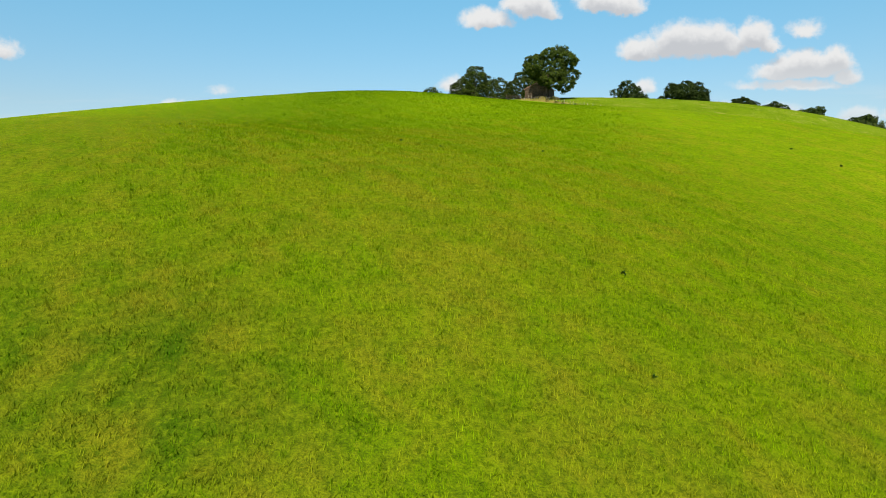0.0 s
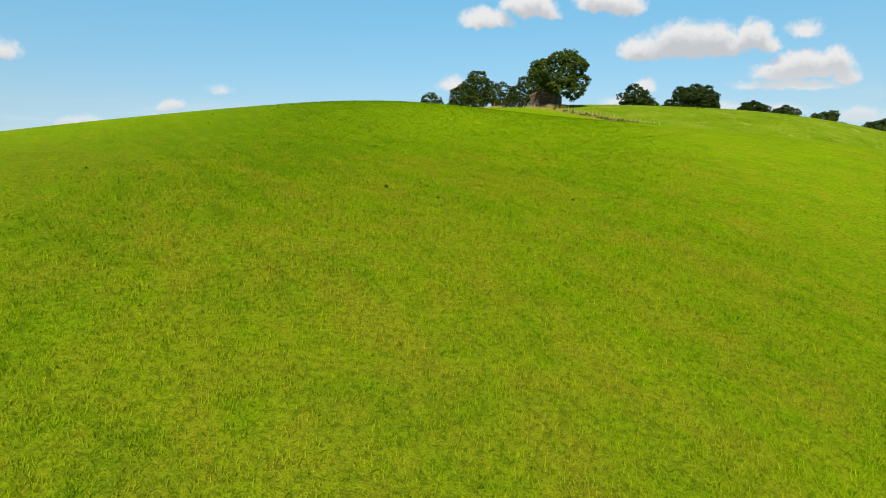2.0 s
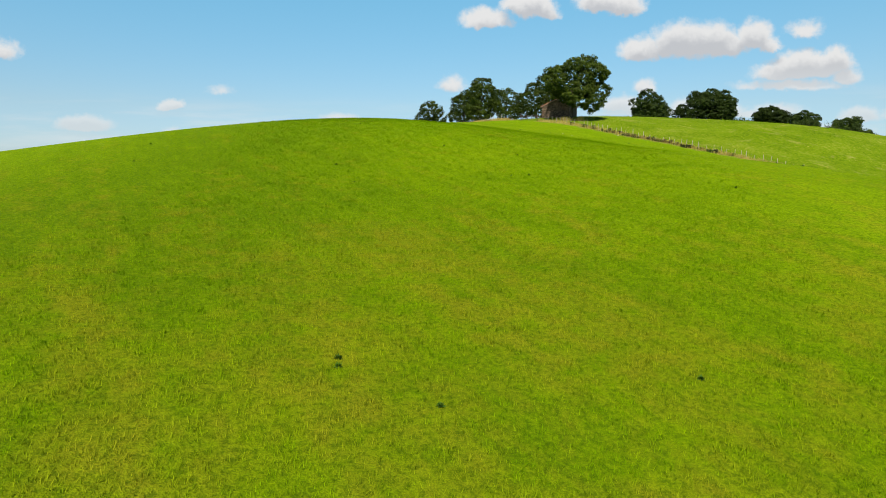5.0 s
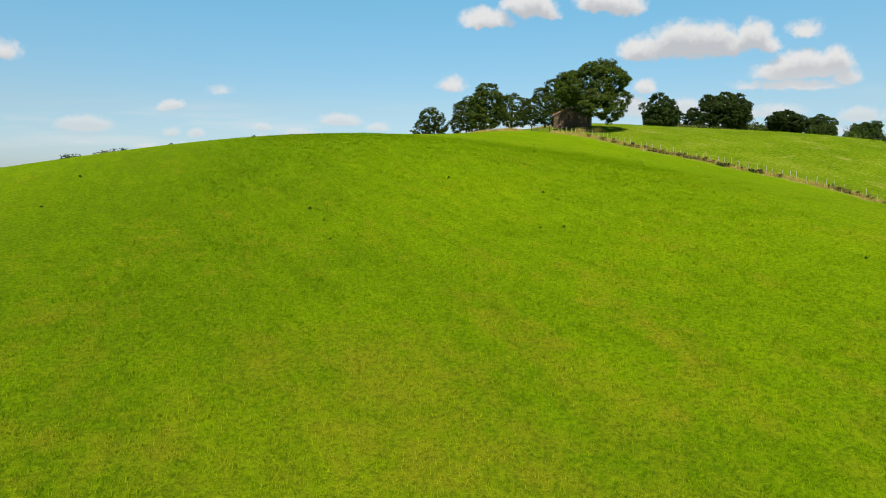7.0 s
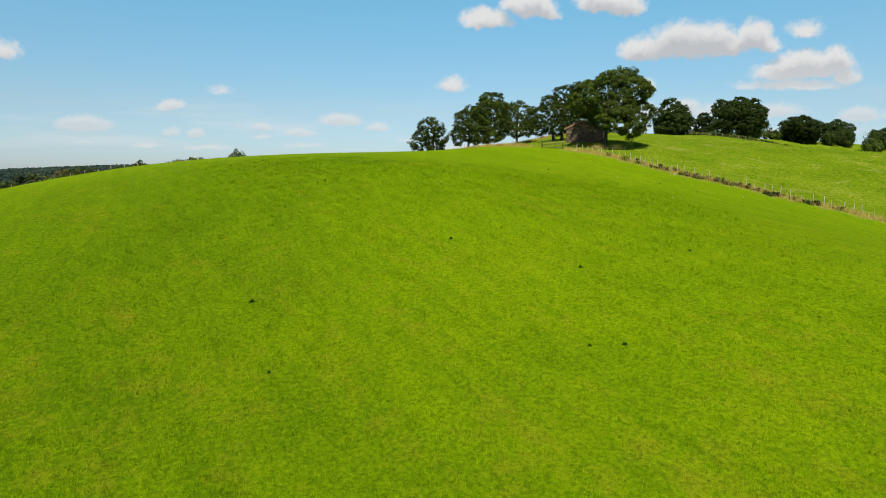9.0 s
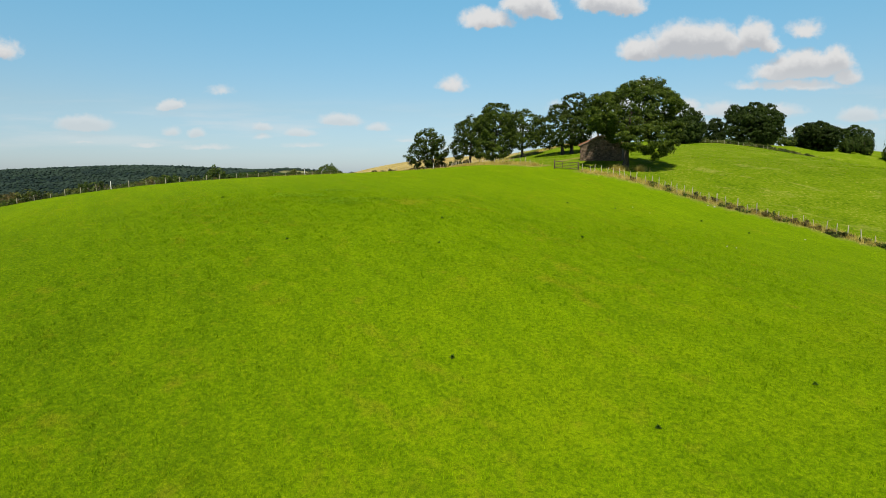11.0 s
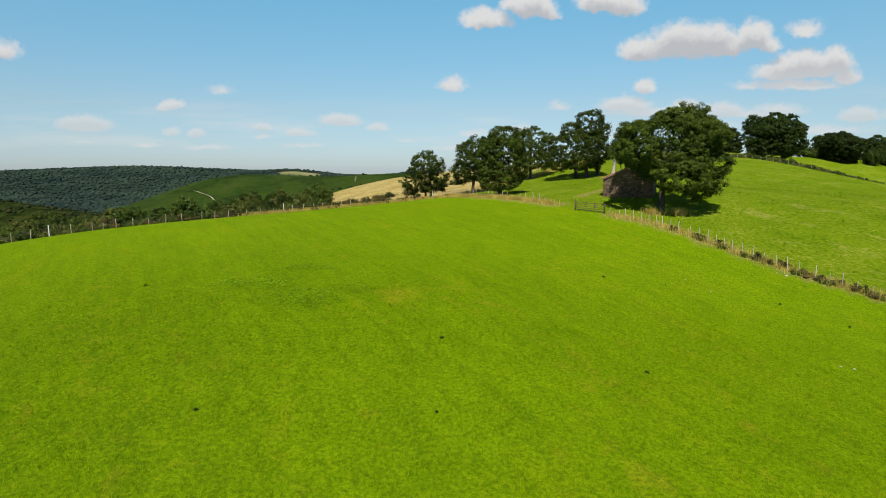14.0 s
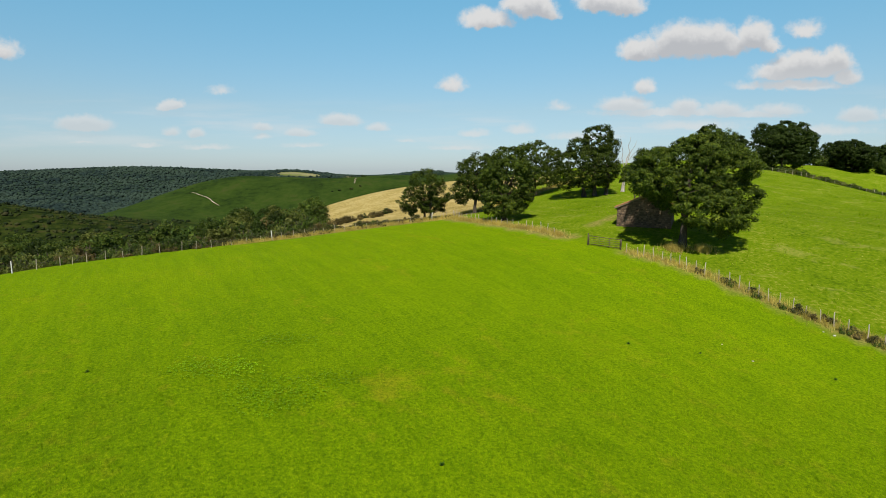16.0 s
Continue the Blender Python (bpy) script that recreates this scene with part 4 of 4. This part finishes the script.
def field_gate():
    ax, ay, bx, by = 17.45, 158.45, 20.6, 156.35
    n = math.hypot(bx - ax, by - ay)
    ob = thing("field_gate", ax, ay, None, math.degrees(math.atan2(by - ay, bx - ax)), "dark rusty tubular steel field gate, closed", "gate")
    dz = h1(bx, by) - h1(ax, ay)
    for x, tall, name in ((-0.12, 1.5, "hinge_post"), (n + 0.12, 1.3, "latch_post")):
        bm = bmesh.new()
        tube(bm, (x, 0, -0.2 + dz * x / n), (x, 0, tall + dz * x / n), 0.07)
        part(name, bm, GATE_STEEL, ob)
    for z in (0.2, 1.18):
        bm = bmesh.new()
        tube(bm, (0, 0, z), (n, 0, z + dz), 0.038)
        part("rail", bm, GATE_STEEL, ob)
    for z in (0.44, 0.68, 0.92):
        bm = bmesh.new()
        tube(bm, (0, 0, z), (n, 0, z + dz), 0.026)
        part("bar", bm, GATE_STEEL, ob)
    for f in (0.0, 0.33, 0.66, 1.0):
        bm = bmesh.new()
        tube(bm, (n * f, 0, 0.17 + dz * f), (n * f, 0, 1.2 + dz * f), 0.035)
        part("upright", bm, GATE_STEEL, ob)
    return ob


field_gate()


# ---- the stone barn ----
def box(bm, x0, x1, y0, y1, z0, z1, bevel=0.0):
    v = [bm.verts.new((x, y, z)) for z in (z0, z1) for x, y in ((x0, y0), (x1, y0), (x1, y1), (x0, y1))]
    for f in ((3, 2, 1, 0), (4, 5, 6, 7), (0, 1, 5, 4), (1, 2, 6, 5), (2, 3, 7, 6), (3, 0, 4, 7)):
        bm.faces.new([v[i] for i in f])
    return bm


def prism(bm, outline, y0, y1):
    a = [bm.verts.new((x, y0, z)) for x, z in outline]
    b = [bm.verts.new((x, y1, z)) for x, z in outline]
    n = len(a)
    bm.faces.new(a)
    bm.faces.new(b[::-1])
    for i in range(n):
        bm.faces.new((a[i], b[i], b[(i + 1) % n], a[(i + 1) % n]))
    bmesh.ops.recalc_face_normals(bm, faces=bm.faces)
    return bm


def stone_barn(x, y, turn):
    W, D, E, R = 7.0, 6.2, 2.9, 4.4
    ob = thing("stone_barn", x, y, h1(x + 3, y + 2) - 0.5, turn, "small rough stone barn with red clay tile roof", "barn")
    r = np.random.default_rng(77)
    bm = bmesh.new()
    prism(bm, [(0, 0), (W, 0), (W, E), (W / 2, R), (0, E)], 0, 0.5)
    front = part("front_wall", bm, MORTAR, ob, "rough rubble stone gable wall")
    bm = bmesh.new()
    prism(bm, [(0, 0), (W, 0), (W, E), (W / 2, R), (0, E)], D - 0.5, D)
    part("back_wall", bm, MORTAR, ob)
    for name, x0 in (("left_wall", 0.0), ("right_wall", W - 0.5)):
        bm = bmesh.new()
        box(bm, x0, x0 + 0.5, 0.5, D - 0.5, 0, E)
        side = part(name, bm, MORTAR, ob)
        if x0 == 0.0:
            left = side
    # rubble stones of the gable and the left wall
    stones = []
    for s in range(6):
        bm = bmesh.new()
        bmesh.ops.create_cube(bm, size=1.0)
        for v in bm.verts:
            v.co *= 1 + 0.14 * float(r.normal())
        bmesh.ops.bevel(bm, geom=bm.edges[:], offset=0.12, segments=1, affect="EDGES")
        me = bpy.data.meshes.new("stone")
        bm.to_mesh(me)
        bm.free()
        me.materials.append(BARN_STONE)
        stones.append(me)
    for wall, span in ((front, W), (left, D)):
        z = 0.12
        while z < R - 0.2:
            hgt = float(r.uniform(0.15, 0.26))
            u = float(r.uniform(0, 0.2))
            while u < span - 0.1:
                wid = float(r.uniform(0.2, 0.5))
                c, zc = u + wid / 2, z + hgt / 2
                roof = E + (R - E) * (1 - abs(c - W / 2) / (W / 2)) if wall is front else E
                if zc + hgt * 0.6 < roof and c + wid / 2 < span:
                    st = part("stone", stones[int(r.integers(6))], None, wall)
                    out = -0.01 - 0.07 * float(r.random())
                    place = (c, out + 0.08, zc) if wall is front else (out + 0.08, c, zc)
                    size = (wid * 0.92, 0.22, hgt * 0.92) if wall is front else (0.22, wid * 0.92, hgt * 0.92)
                    st.matrix_basis = Matrix.Translation(place) @ pose(0, 0, 0, 0, float(r.normal(0, 2)) if wall is front else 0, 0) @ Matrix.Diagonal((*size, 1))
                u += wid + 0.03
            z += hgt + 0.02
    # roof: two slopes of half-round tiles
    slope = math.atan2(R - E, W / 2)
    run = math.hypot(R - E, W / 2) + 0.4
    tile = bmesh.new()
    ring = []
    for yy in (0.0, 0.5):
        ring.append([tile.verts.new((yy, 0.11 * math.cos(a) * (1.1 if yy == 0 else 0.85), 0.075 * math.sin(a))) for a in (math.pi * j / 5 for j in range(6))])
    for j in range(5):
        tile.faces.new((ring[0][j], ring[0][j + 1], ring[1][j + 1], ring[1][j]))
    tm = bpy.data.meshes.new("tile")
    tile.to_mesh(tm)
    tile.free()
    tm.materials.append(CLAY)
    for side in (-1, 1):
        deck = bmesh.new()
        box(deck, 0, run, -0.3, D + 0.3, -0.06, 0.0)
        d = part("roof_slope", deck, CLAY, ob, "weathered red clay tile roof slope")
        d.matrix_basis = Matrix.Translation((W / 2, 0, R + 0.08)) @ pose(0, 0, 0, 0, 0, 0 if side > 0 else 180) @ Matrix.Translation((0, 0 if side > 0 else -D, 0)) @ pose(0, 0, 0, 0, math.degrees(slope), 0)
        for i in range(9):
            for j in range(26):
                t = part("tile", tm, None, d)
                t.matrix_basis = Matrix.Translation((run - 0.5 - i * (run - 0.5) / 8.6 + 0.02 * float(r.normal()), -0.2 + j * 0.262 + 0.02 * float(r.normal()), 0.015)) @ pose(0, 0, 0, 0, -3, float(r.normal(0, 2.5)))
    for side in (-1, 1):
        bm = bmesh.new()
        box(bm, 0, run + 0.05, -0.06, 0.06, -0.2, -0.07)
        v = part("verge_board", bm, TIMBER, ob, "grey weathered verge board")
        v.matrix_basis = Matrix.Translation((W / 2, -0.2, R + 0.08)) @ (Matrix.Identity(4) if side > 0 else pose(0, 0, 0, 0, 0, 180)) @ pose(0, 0, 0, 0, math.degrees(slope), 0)
    return ob


stone_barn(23.7, 167.9, -25)


# ---- far woods, valley scrub, tracks ----
ICO = bmesh.new()
bmesh.ops.create_icosphere(ICO, subdivisions=1, radius=1.0)
ICO_V = np.array([v.co[:] for v in ICO.verts])
ICO_F = np.array([[v.index for v in f.verts] for f in ICO.faces])
ICO.free()


def lumps(name, x, y, rad, tall, material, label, category, r):
    """Many small crowns in one mesh."""
    n = len(x)
    z = lie(x, y)
    V = ICO_V[None] * (1 + 0.24 * r.normal(size=(n, len(ICO_V), 1)))
    V = V * np.stack([rad, rad, tall], -1)[:, None] + np.stack([x, y, z + tall * 0.45], -1)[:, None]
    F = ICO_F[None] + (np.arange(n) * len(ICO_V))[:, None, None]
    me = mesh_of(name, V.reshape(-1, 3).tolist(), F.reshape(-1, 3).tolist(), material, True)
    return tagged(new(name, me), label, category, kind="stuff")


# far crowns carry the bluish haze of distance in their base colour
k = Mat("hazy_wood_leaf", 0.9, 0.1)
HAZY_WOOD = k.color(k.mix(k.span(k.noise(0.004, 6.0, 0.65), 0.42, 0.58, 0.0, 0.8), k.ramp(k.island(), [(0.0, (0.006, 0.0125, 0.0115)), (0.6, (0.0105, 0.0205, 0.0175)), (1.0, (0.018, 0.031, 0.021))]), (0.026, 0.042, 0.028))).m
k = Mat("valley_scrub_leaf", 0.9, 0.1)
VALLEY = k.color(k.ramp(k.island(), [(0.0, (0.007, 0.013, 0.0035)), (0.6, (0.013, 0.02, 0.005)), (0.9, (0.026, 0.032, 0.008)), (1.0, (0.028, 0.024, 0.009))])).m
r = np.random.default_rng(40)
y = 1500 + 2650 * r.random(90000) ** 0.9
x = y * r.uniform(-0.82, 0.0, len(y))
keep = wooded(x, y) > 0.5
x, y = x[keep][:17000], y[keep][:17000]
rad = (4.4 + 6.0 * r.random(len(x)) ** 1.5) * (0.75 + y / 9000)
lumps("far_wood", x, y, rad, rad * r.uniform(0.45, 0.8, len(x)), HAZY_WOOD, "dense dark broadleaf woods on the far hills", "woods", r)
x, y = r.uniform(-1300, -150, 30000), r.uniform(420, 1350, 30000)
clump = ripples(x, y, 150, 0.5) + ripples(x, y, 60, 1.5) + 0.4 * r.normal(size=len(x))
keep = (scrubby(x, y) > 0.5) & (clump > -0.3) & (y < 1130)
x, y = x[keep][:6500], y[keep][:6500]
rad = 1.0 + 2.8 * r.random(len(x)) ** 2.5
lumps("valley_scrub", x, y, rad, rad * r.uniform(0.6, 1.0, len(x)), VALLEY, "scattered dark bushes on the valley hillside", "scrub", r)
x, y = r.uniform(-1000, 300, 9000), r.uniform(1080, 2200, 9000)
clump = ripples(x, y, 330, 2.5) + 0.8 * ripples(x, y * 2, 120, 0.2) + 0.25 * r.normal(size=len(x))
keep = (clump > 1.35) & (y > 1250)
x, y = x[keep][:260], y[keep][:260]
rad = 1.6 + 4 * r.random(len(x)) ** 2
lumps("hillside_bushes", x, y, rad, rad * 0.55, VALLEY, "scattered bushes on the green hill", "bushes", r)

k = Mat("pale_track", 0.95, 0.1)
TRACK = k.color(k.ramp(k.noise(0.15, 4.0), [(0.3, (0.21, 0.1725, 0.1125)), (0.7, (0.315, 0.2775, 0.21))])).m


def dirt_track(pts, wide, label):
    verts, faces = [], []
    n = 40
    for i in range(n + 1):
        f = i / n * (len(pts) - 1)
        a, b = pts[min(int(f), len(pts) - 2)], pts[min(int(f), len(pts) - 2) + 1]
        t = f - min(int(f), len(pts) - 2)
        x, y = a[0] + (b[0] - a[0]) * t, a[1] + (b[1] - a[1]) * t
        x += 1.6 * math.sin(i * 0.35)
        g = wide * (0.8 + 0.3 * math.sin(i * 1.7))
        for s in (-g, g):
            verts.append((x + s, y, float(lie(x + s, y)) + 1.2))
        if i:
            faces.append((2 * i - 2, 2 * i - 1, 2 * i + 1, 2 * i))
    ob = new("dirt_track", mesh_of("dirt_track", verts, faces, TRACK, True))
    return tagged(ob, label, "track", kind="structure")


dirt_track([(-549, 1330), (-522, 1310), (-490, 1282), (-460, 1246)], 1.5, "pale winding dirt track on the green hill")
dirt_track([(-203, 1405), (-200, 1380), (-198, 1358)], 0.9, "pale winding dirt track on the green hill")
dirt_track([(-430, 1460), (-400, 1450), (-370, 1455)], 1.5, "pale winding dirt track on the green hill")

# ---- grass, dry grass and weeds ----
def blades(x, y, per, length, width, material, name, label, category, r, lean=0.5):
    n = len(x) * per
    bx = np.repeat(x, per) + r.normal(0, 0.045, n)
    by = np.repeat(y, per) + r.normal(0, 0.045, n)
    bz = height(bx, by) - 0.01
    ang = r.uniform(0, 6.283, n)
    L = length * r.uniform(0.55, 1.35, n)
    w = width * r.uniform(0.7, 1.3, n)
    lx, ly = np.cos(ang) * L * lean * r.uniform(0.3, 1.3, n), np.sin(ang) * L * lean * r.uniform(0.3, 1.3, n)
    px, py = -np.sin(ang) * w / 2, np.cos(ang) * w / 2
    V = np.stack([np.stack([bx - px, by - py, bz], -1), np.stack([bx + px, by + py, bz], -1), np.stack([bx + lx, by + ly, bz + L], -1)], 1)
    me = quads_mesh(name, V, 3, material)
    for key, f in (("worn", worn_sward), ("lush_vignette", lush_vignette)):
        at = me.attributes.new(key, "FLOAT", "POINT")
        at.data.foreach_set("value", np.repeat(np.clip(f(bx, by), 0, 1), 3).astype(np.float32))
    return tagged(new(name, me), label, category, kind="stuff")


r = np.random.default_rng(60)
n = 52000
y = 1 + 122 * r.random(n) ** 1.15 + r.normal(0, 5, n)
x = r.uniform(-1, 1, n) * (12.5 + 0.11 * y) + r.normal(0, 3.0, n) + 0.4
per = 5
x = np.repeat(x, per) + r.normal(0, 0.16, n * per)
y = np.repeat(y, per) + r.normal(0, 0.16, n * per)
keep = (right_side(x, y) < -0.5) & (np.abs(x) < 44)
blades(x[keep], y[keep], 2, 0.13, 0.024, GRASS_BLADE, "meadow_grass", "short bright green meadow grass", "grass", r, 0.75)
n = 16000
x, y = r.uniform(22, 118, n), r.uniform(100, 268, n)
keep = (right_side(x, y) > 1.5) & (ripples(x, y, 9, 0.8) + ripples(x, y, 23, 1.7) + r.normal(0, 0.5, n) > 0.3) & (x < 60 + 0.3 * (y - 60))
x, y = x[keep], y[keep]
straw = (r.random(len(x)) < 0.12) | (ripples(x, y, 31, 2.4) > 0.9)
blades(x[~straw], y[~straw], 7, 0.2, 0.05, GRASS_BLADE, "pasture_tussocks", "tufty green grass of the upper pasture", "grass", r, 1.0)
blades(x[straw], y[straw], 6, 0.13, 0.03, STRAW_TUFT, "straw_tussocks", "dry straw tufts in the upper pasture", "grass", r, 1.0)
pts = np.array(along(RIGHT_FENCE[:11], 0.075, r) + along(NEAR_FENCE, 0.04, r) + along(EDGE_FENCE[3:], 0.07, r) + along(BACK_FENCE, 0.06, r))
pts = np.concatenate([pts, np.array(along([(-33, 173.5), (-21, 187.5), (-10, 195.5), (-3, 199)], 0.05, r, 0.3)) + r.normal(0, 0.5, 2)])
pts = np.repeat(pts, 3, 0) + r.normal(0, 0.5, (len(pts) * 3, 2))
blades(pts[:, 0], pts[:, 1], 4, 0.55, 0.035, DRY_BLADE, "dry_grass", "tall straw-coloured dry grass along the fences", "grass", r, 0.35)
pts = np.concatenate([np.array((27.0, 156.0)) + r.normal(0, 0.6, (300, 2)), np.array((29.9, 155.3)) + r.normal(0, 0.45, (200, 2))])
blades(pts[:, 0], pts[:, 1], 4, 0.8, 0.035, DRY_BLADE, "dry_grass_tuft", "straw-coloured dry grass round the oak's foot", "grass", r, 0.35)


def weed_mesh(seed, leaf):
    r = np.random.default_rng(seed)
    n = 46
    a = r.uniform(0, 6.283, n)
    el = r.uniform(0.1, 1.3, n)
    L = r.uniform(0.5, 1.0, n)
    d = np.stack([np.cos(a) * np.cos(el), np.sin(a) * np.cos(el), np.sin(el)], -1)
    s = np.stack([-np.sin(a), np.cos(a), 0 * a], -1)
    root = r.normal(0, 0.05, (n, 3)) * (1, 1, 0)
    tip = root + d * L[:, None] - np.array((0, 0, 0.12))
    mid = root + d * L[:, None] * 0.5 + np.array((0, 0, 0.06))
    V = np.stack([root, mid + s * 0.15, tip, mid - s * 0.15], 1)
    return quads_mesh("rosette", V, 4, leaf)


WEEDS = [weed_mesh(500 + i, WEED_LEAF) for i in range(3)]
WEED_SPOTS = [(6.7, 20.7), (5.6, 14.4), (-3.2, 44.9), (-0.2, 43.2), (31, 51), (32.5, 46.6), (-19.7, 43.2), (-3.3, 45.4),
              (-30.9, 89.3), (8, 45.9), (7.4, 86.8), (36, 86.2), (-27.7, 79.9), (-10.1, 82.3), (5.8, 78.2), (7.3, 78.2), (-7.5, 76.3), (-0.0, 91.3), (21.4, 70.6),
              (10.6, 111.9), (14.9, 89.6), (-0.7, 106.2), (30.9, 124.8), (-11.1, 105.7), (-0.5, 113.8), (13.6, 131.1), (27.6, 128.4), (18.9, 130.7), (-21.8, 122.3)]
for x, y in WEED_SPOTS:
    ob = thing("weed_plant", x, y, h1(x, y), float(rng.uniform(0, 360)), "dark green broad-leaved weed in the pasture", "weed", "weeds in the pasture")
    s = float(rng.uniform(0.13, 0.22))
    ob.scale = (s, s, s * 1.1)
    part("rosette", WEEDS[int(rng.integers(3))], None, ob)


def clover(x, y, rx, ry, n, label, r):
    """A low patch of broad-leaved clover: small three-part leaves standing just over the sward."""
    a, d = r.uniform(0, 6.283, n), np.sqrt(r.random(n)) * (1 + 0.25 * r.normal(size=n))
    px, py = x + rx * d * np.cos(a), y + ry * d * np.sin(a)
    c = np.stack([px, py, height(px, py) + r.uniform(0.05, 0.14, n)], -1)
    c = np.repeat(c, 3, 0)
    t = np.tile(np.arange(3) * 2.094, n) + np.repeat(r.uniform(0, 6.283, n), 3)
    out = np.stack([np.cos(t), np.sin(t), 0.25 * r.normal(size=3 * n)], -1)
    side = np.stack([-np.sin(t), np.cos(t), 0.2 * r.normal(size=3 * n)], -1)
    s = np.repeat(r.uniform(0.05, 0.09, n), 3)[:, None]
    V = np.stack([c, c + out * s * 0.6 + side * s * 0.45, c + out * s * 1.1, c + out * s * 0.6 - side * s * 0.45], 1)
    return tagged(new("clover_patch", quads_mesh("clover_patch", V, 4, CLOVER_LEAF)), label, "clover", kind="stuff")


r = np.random.default_rng(88)
for x, y, rx, ry, n in ((-9.6, 119.5, 2.6, 2.2, 620), (-14.2, 122.6, 2.8, 1.6, 520), (-6.6, 121.5, 1.5, 1.1, 160), (-11.4, 127.0, 2.2, 1.2, 260)):
    clover(x, y, rx, ry, n, "low patch of green clover in the meadow", r)

k = Mat("field_stone", 0.9, 0.15)
PALE_STONE = k.color(k.ramp(k.noise(9.0, 5.0), [(0.3, (0.2, 0.2, 0.12)), (0.65, (0.36, 0.35, 0.25))])).bump(k.noise(14.0, 5.0), 0.5, 0.03).m


def field_stone(x, y, size, turn, r):
    """A weathered stone half sunk in the turf."""
    bm = bmesh.new()
    bmesh.ops.create_icosphere(bm, subdivisions=2, radius=1.0)
    for v in bm.verts:
        v.co *= 1 + 0.13 * float(r.normal())
        v.co.z = v.co.z * 0.6
        v.co *= size
    ob = part("field_stone", bm, PALE_STONE)
    ob.matrix_basis = pose(x, y, h1(x, y) + 0.25 * size, 0, 0, turn)
    return tagged(ob, "pale weathered stone lying in the meadow grass", "stone", "stones in the meadow")


STONES = [(32.4, 135.7, 0.13), (31.9, 136.3, 0.08), (21.5, 132.7, 0.08), (22.6, 130.2, 0.08), (25.4, 116.6, 0.07), (24.6, 116.7, 0.08), (36.5, 124.5, 0.09)]
for x, y, size in STONES:
    field_stone(x, y, size, float(r.uniform(0, 360)), r)
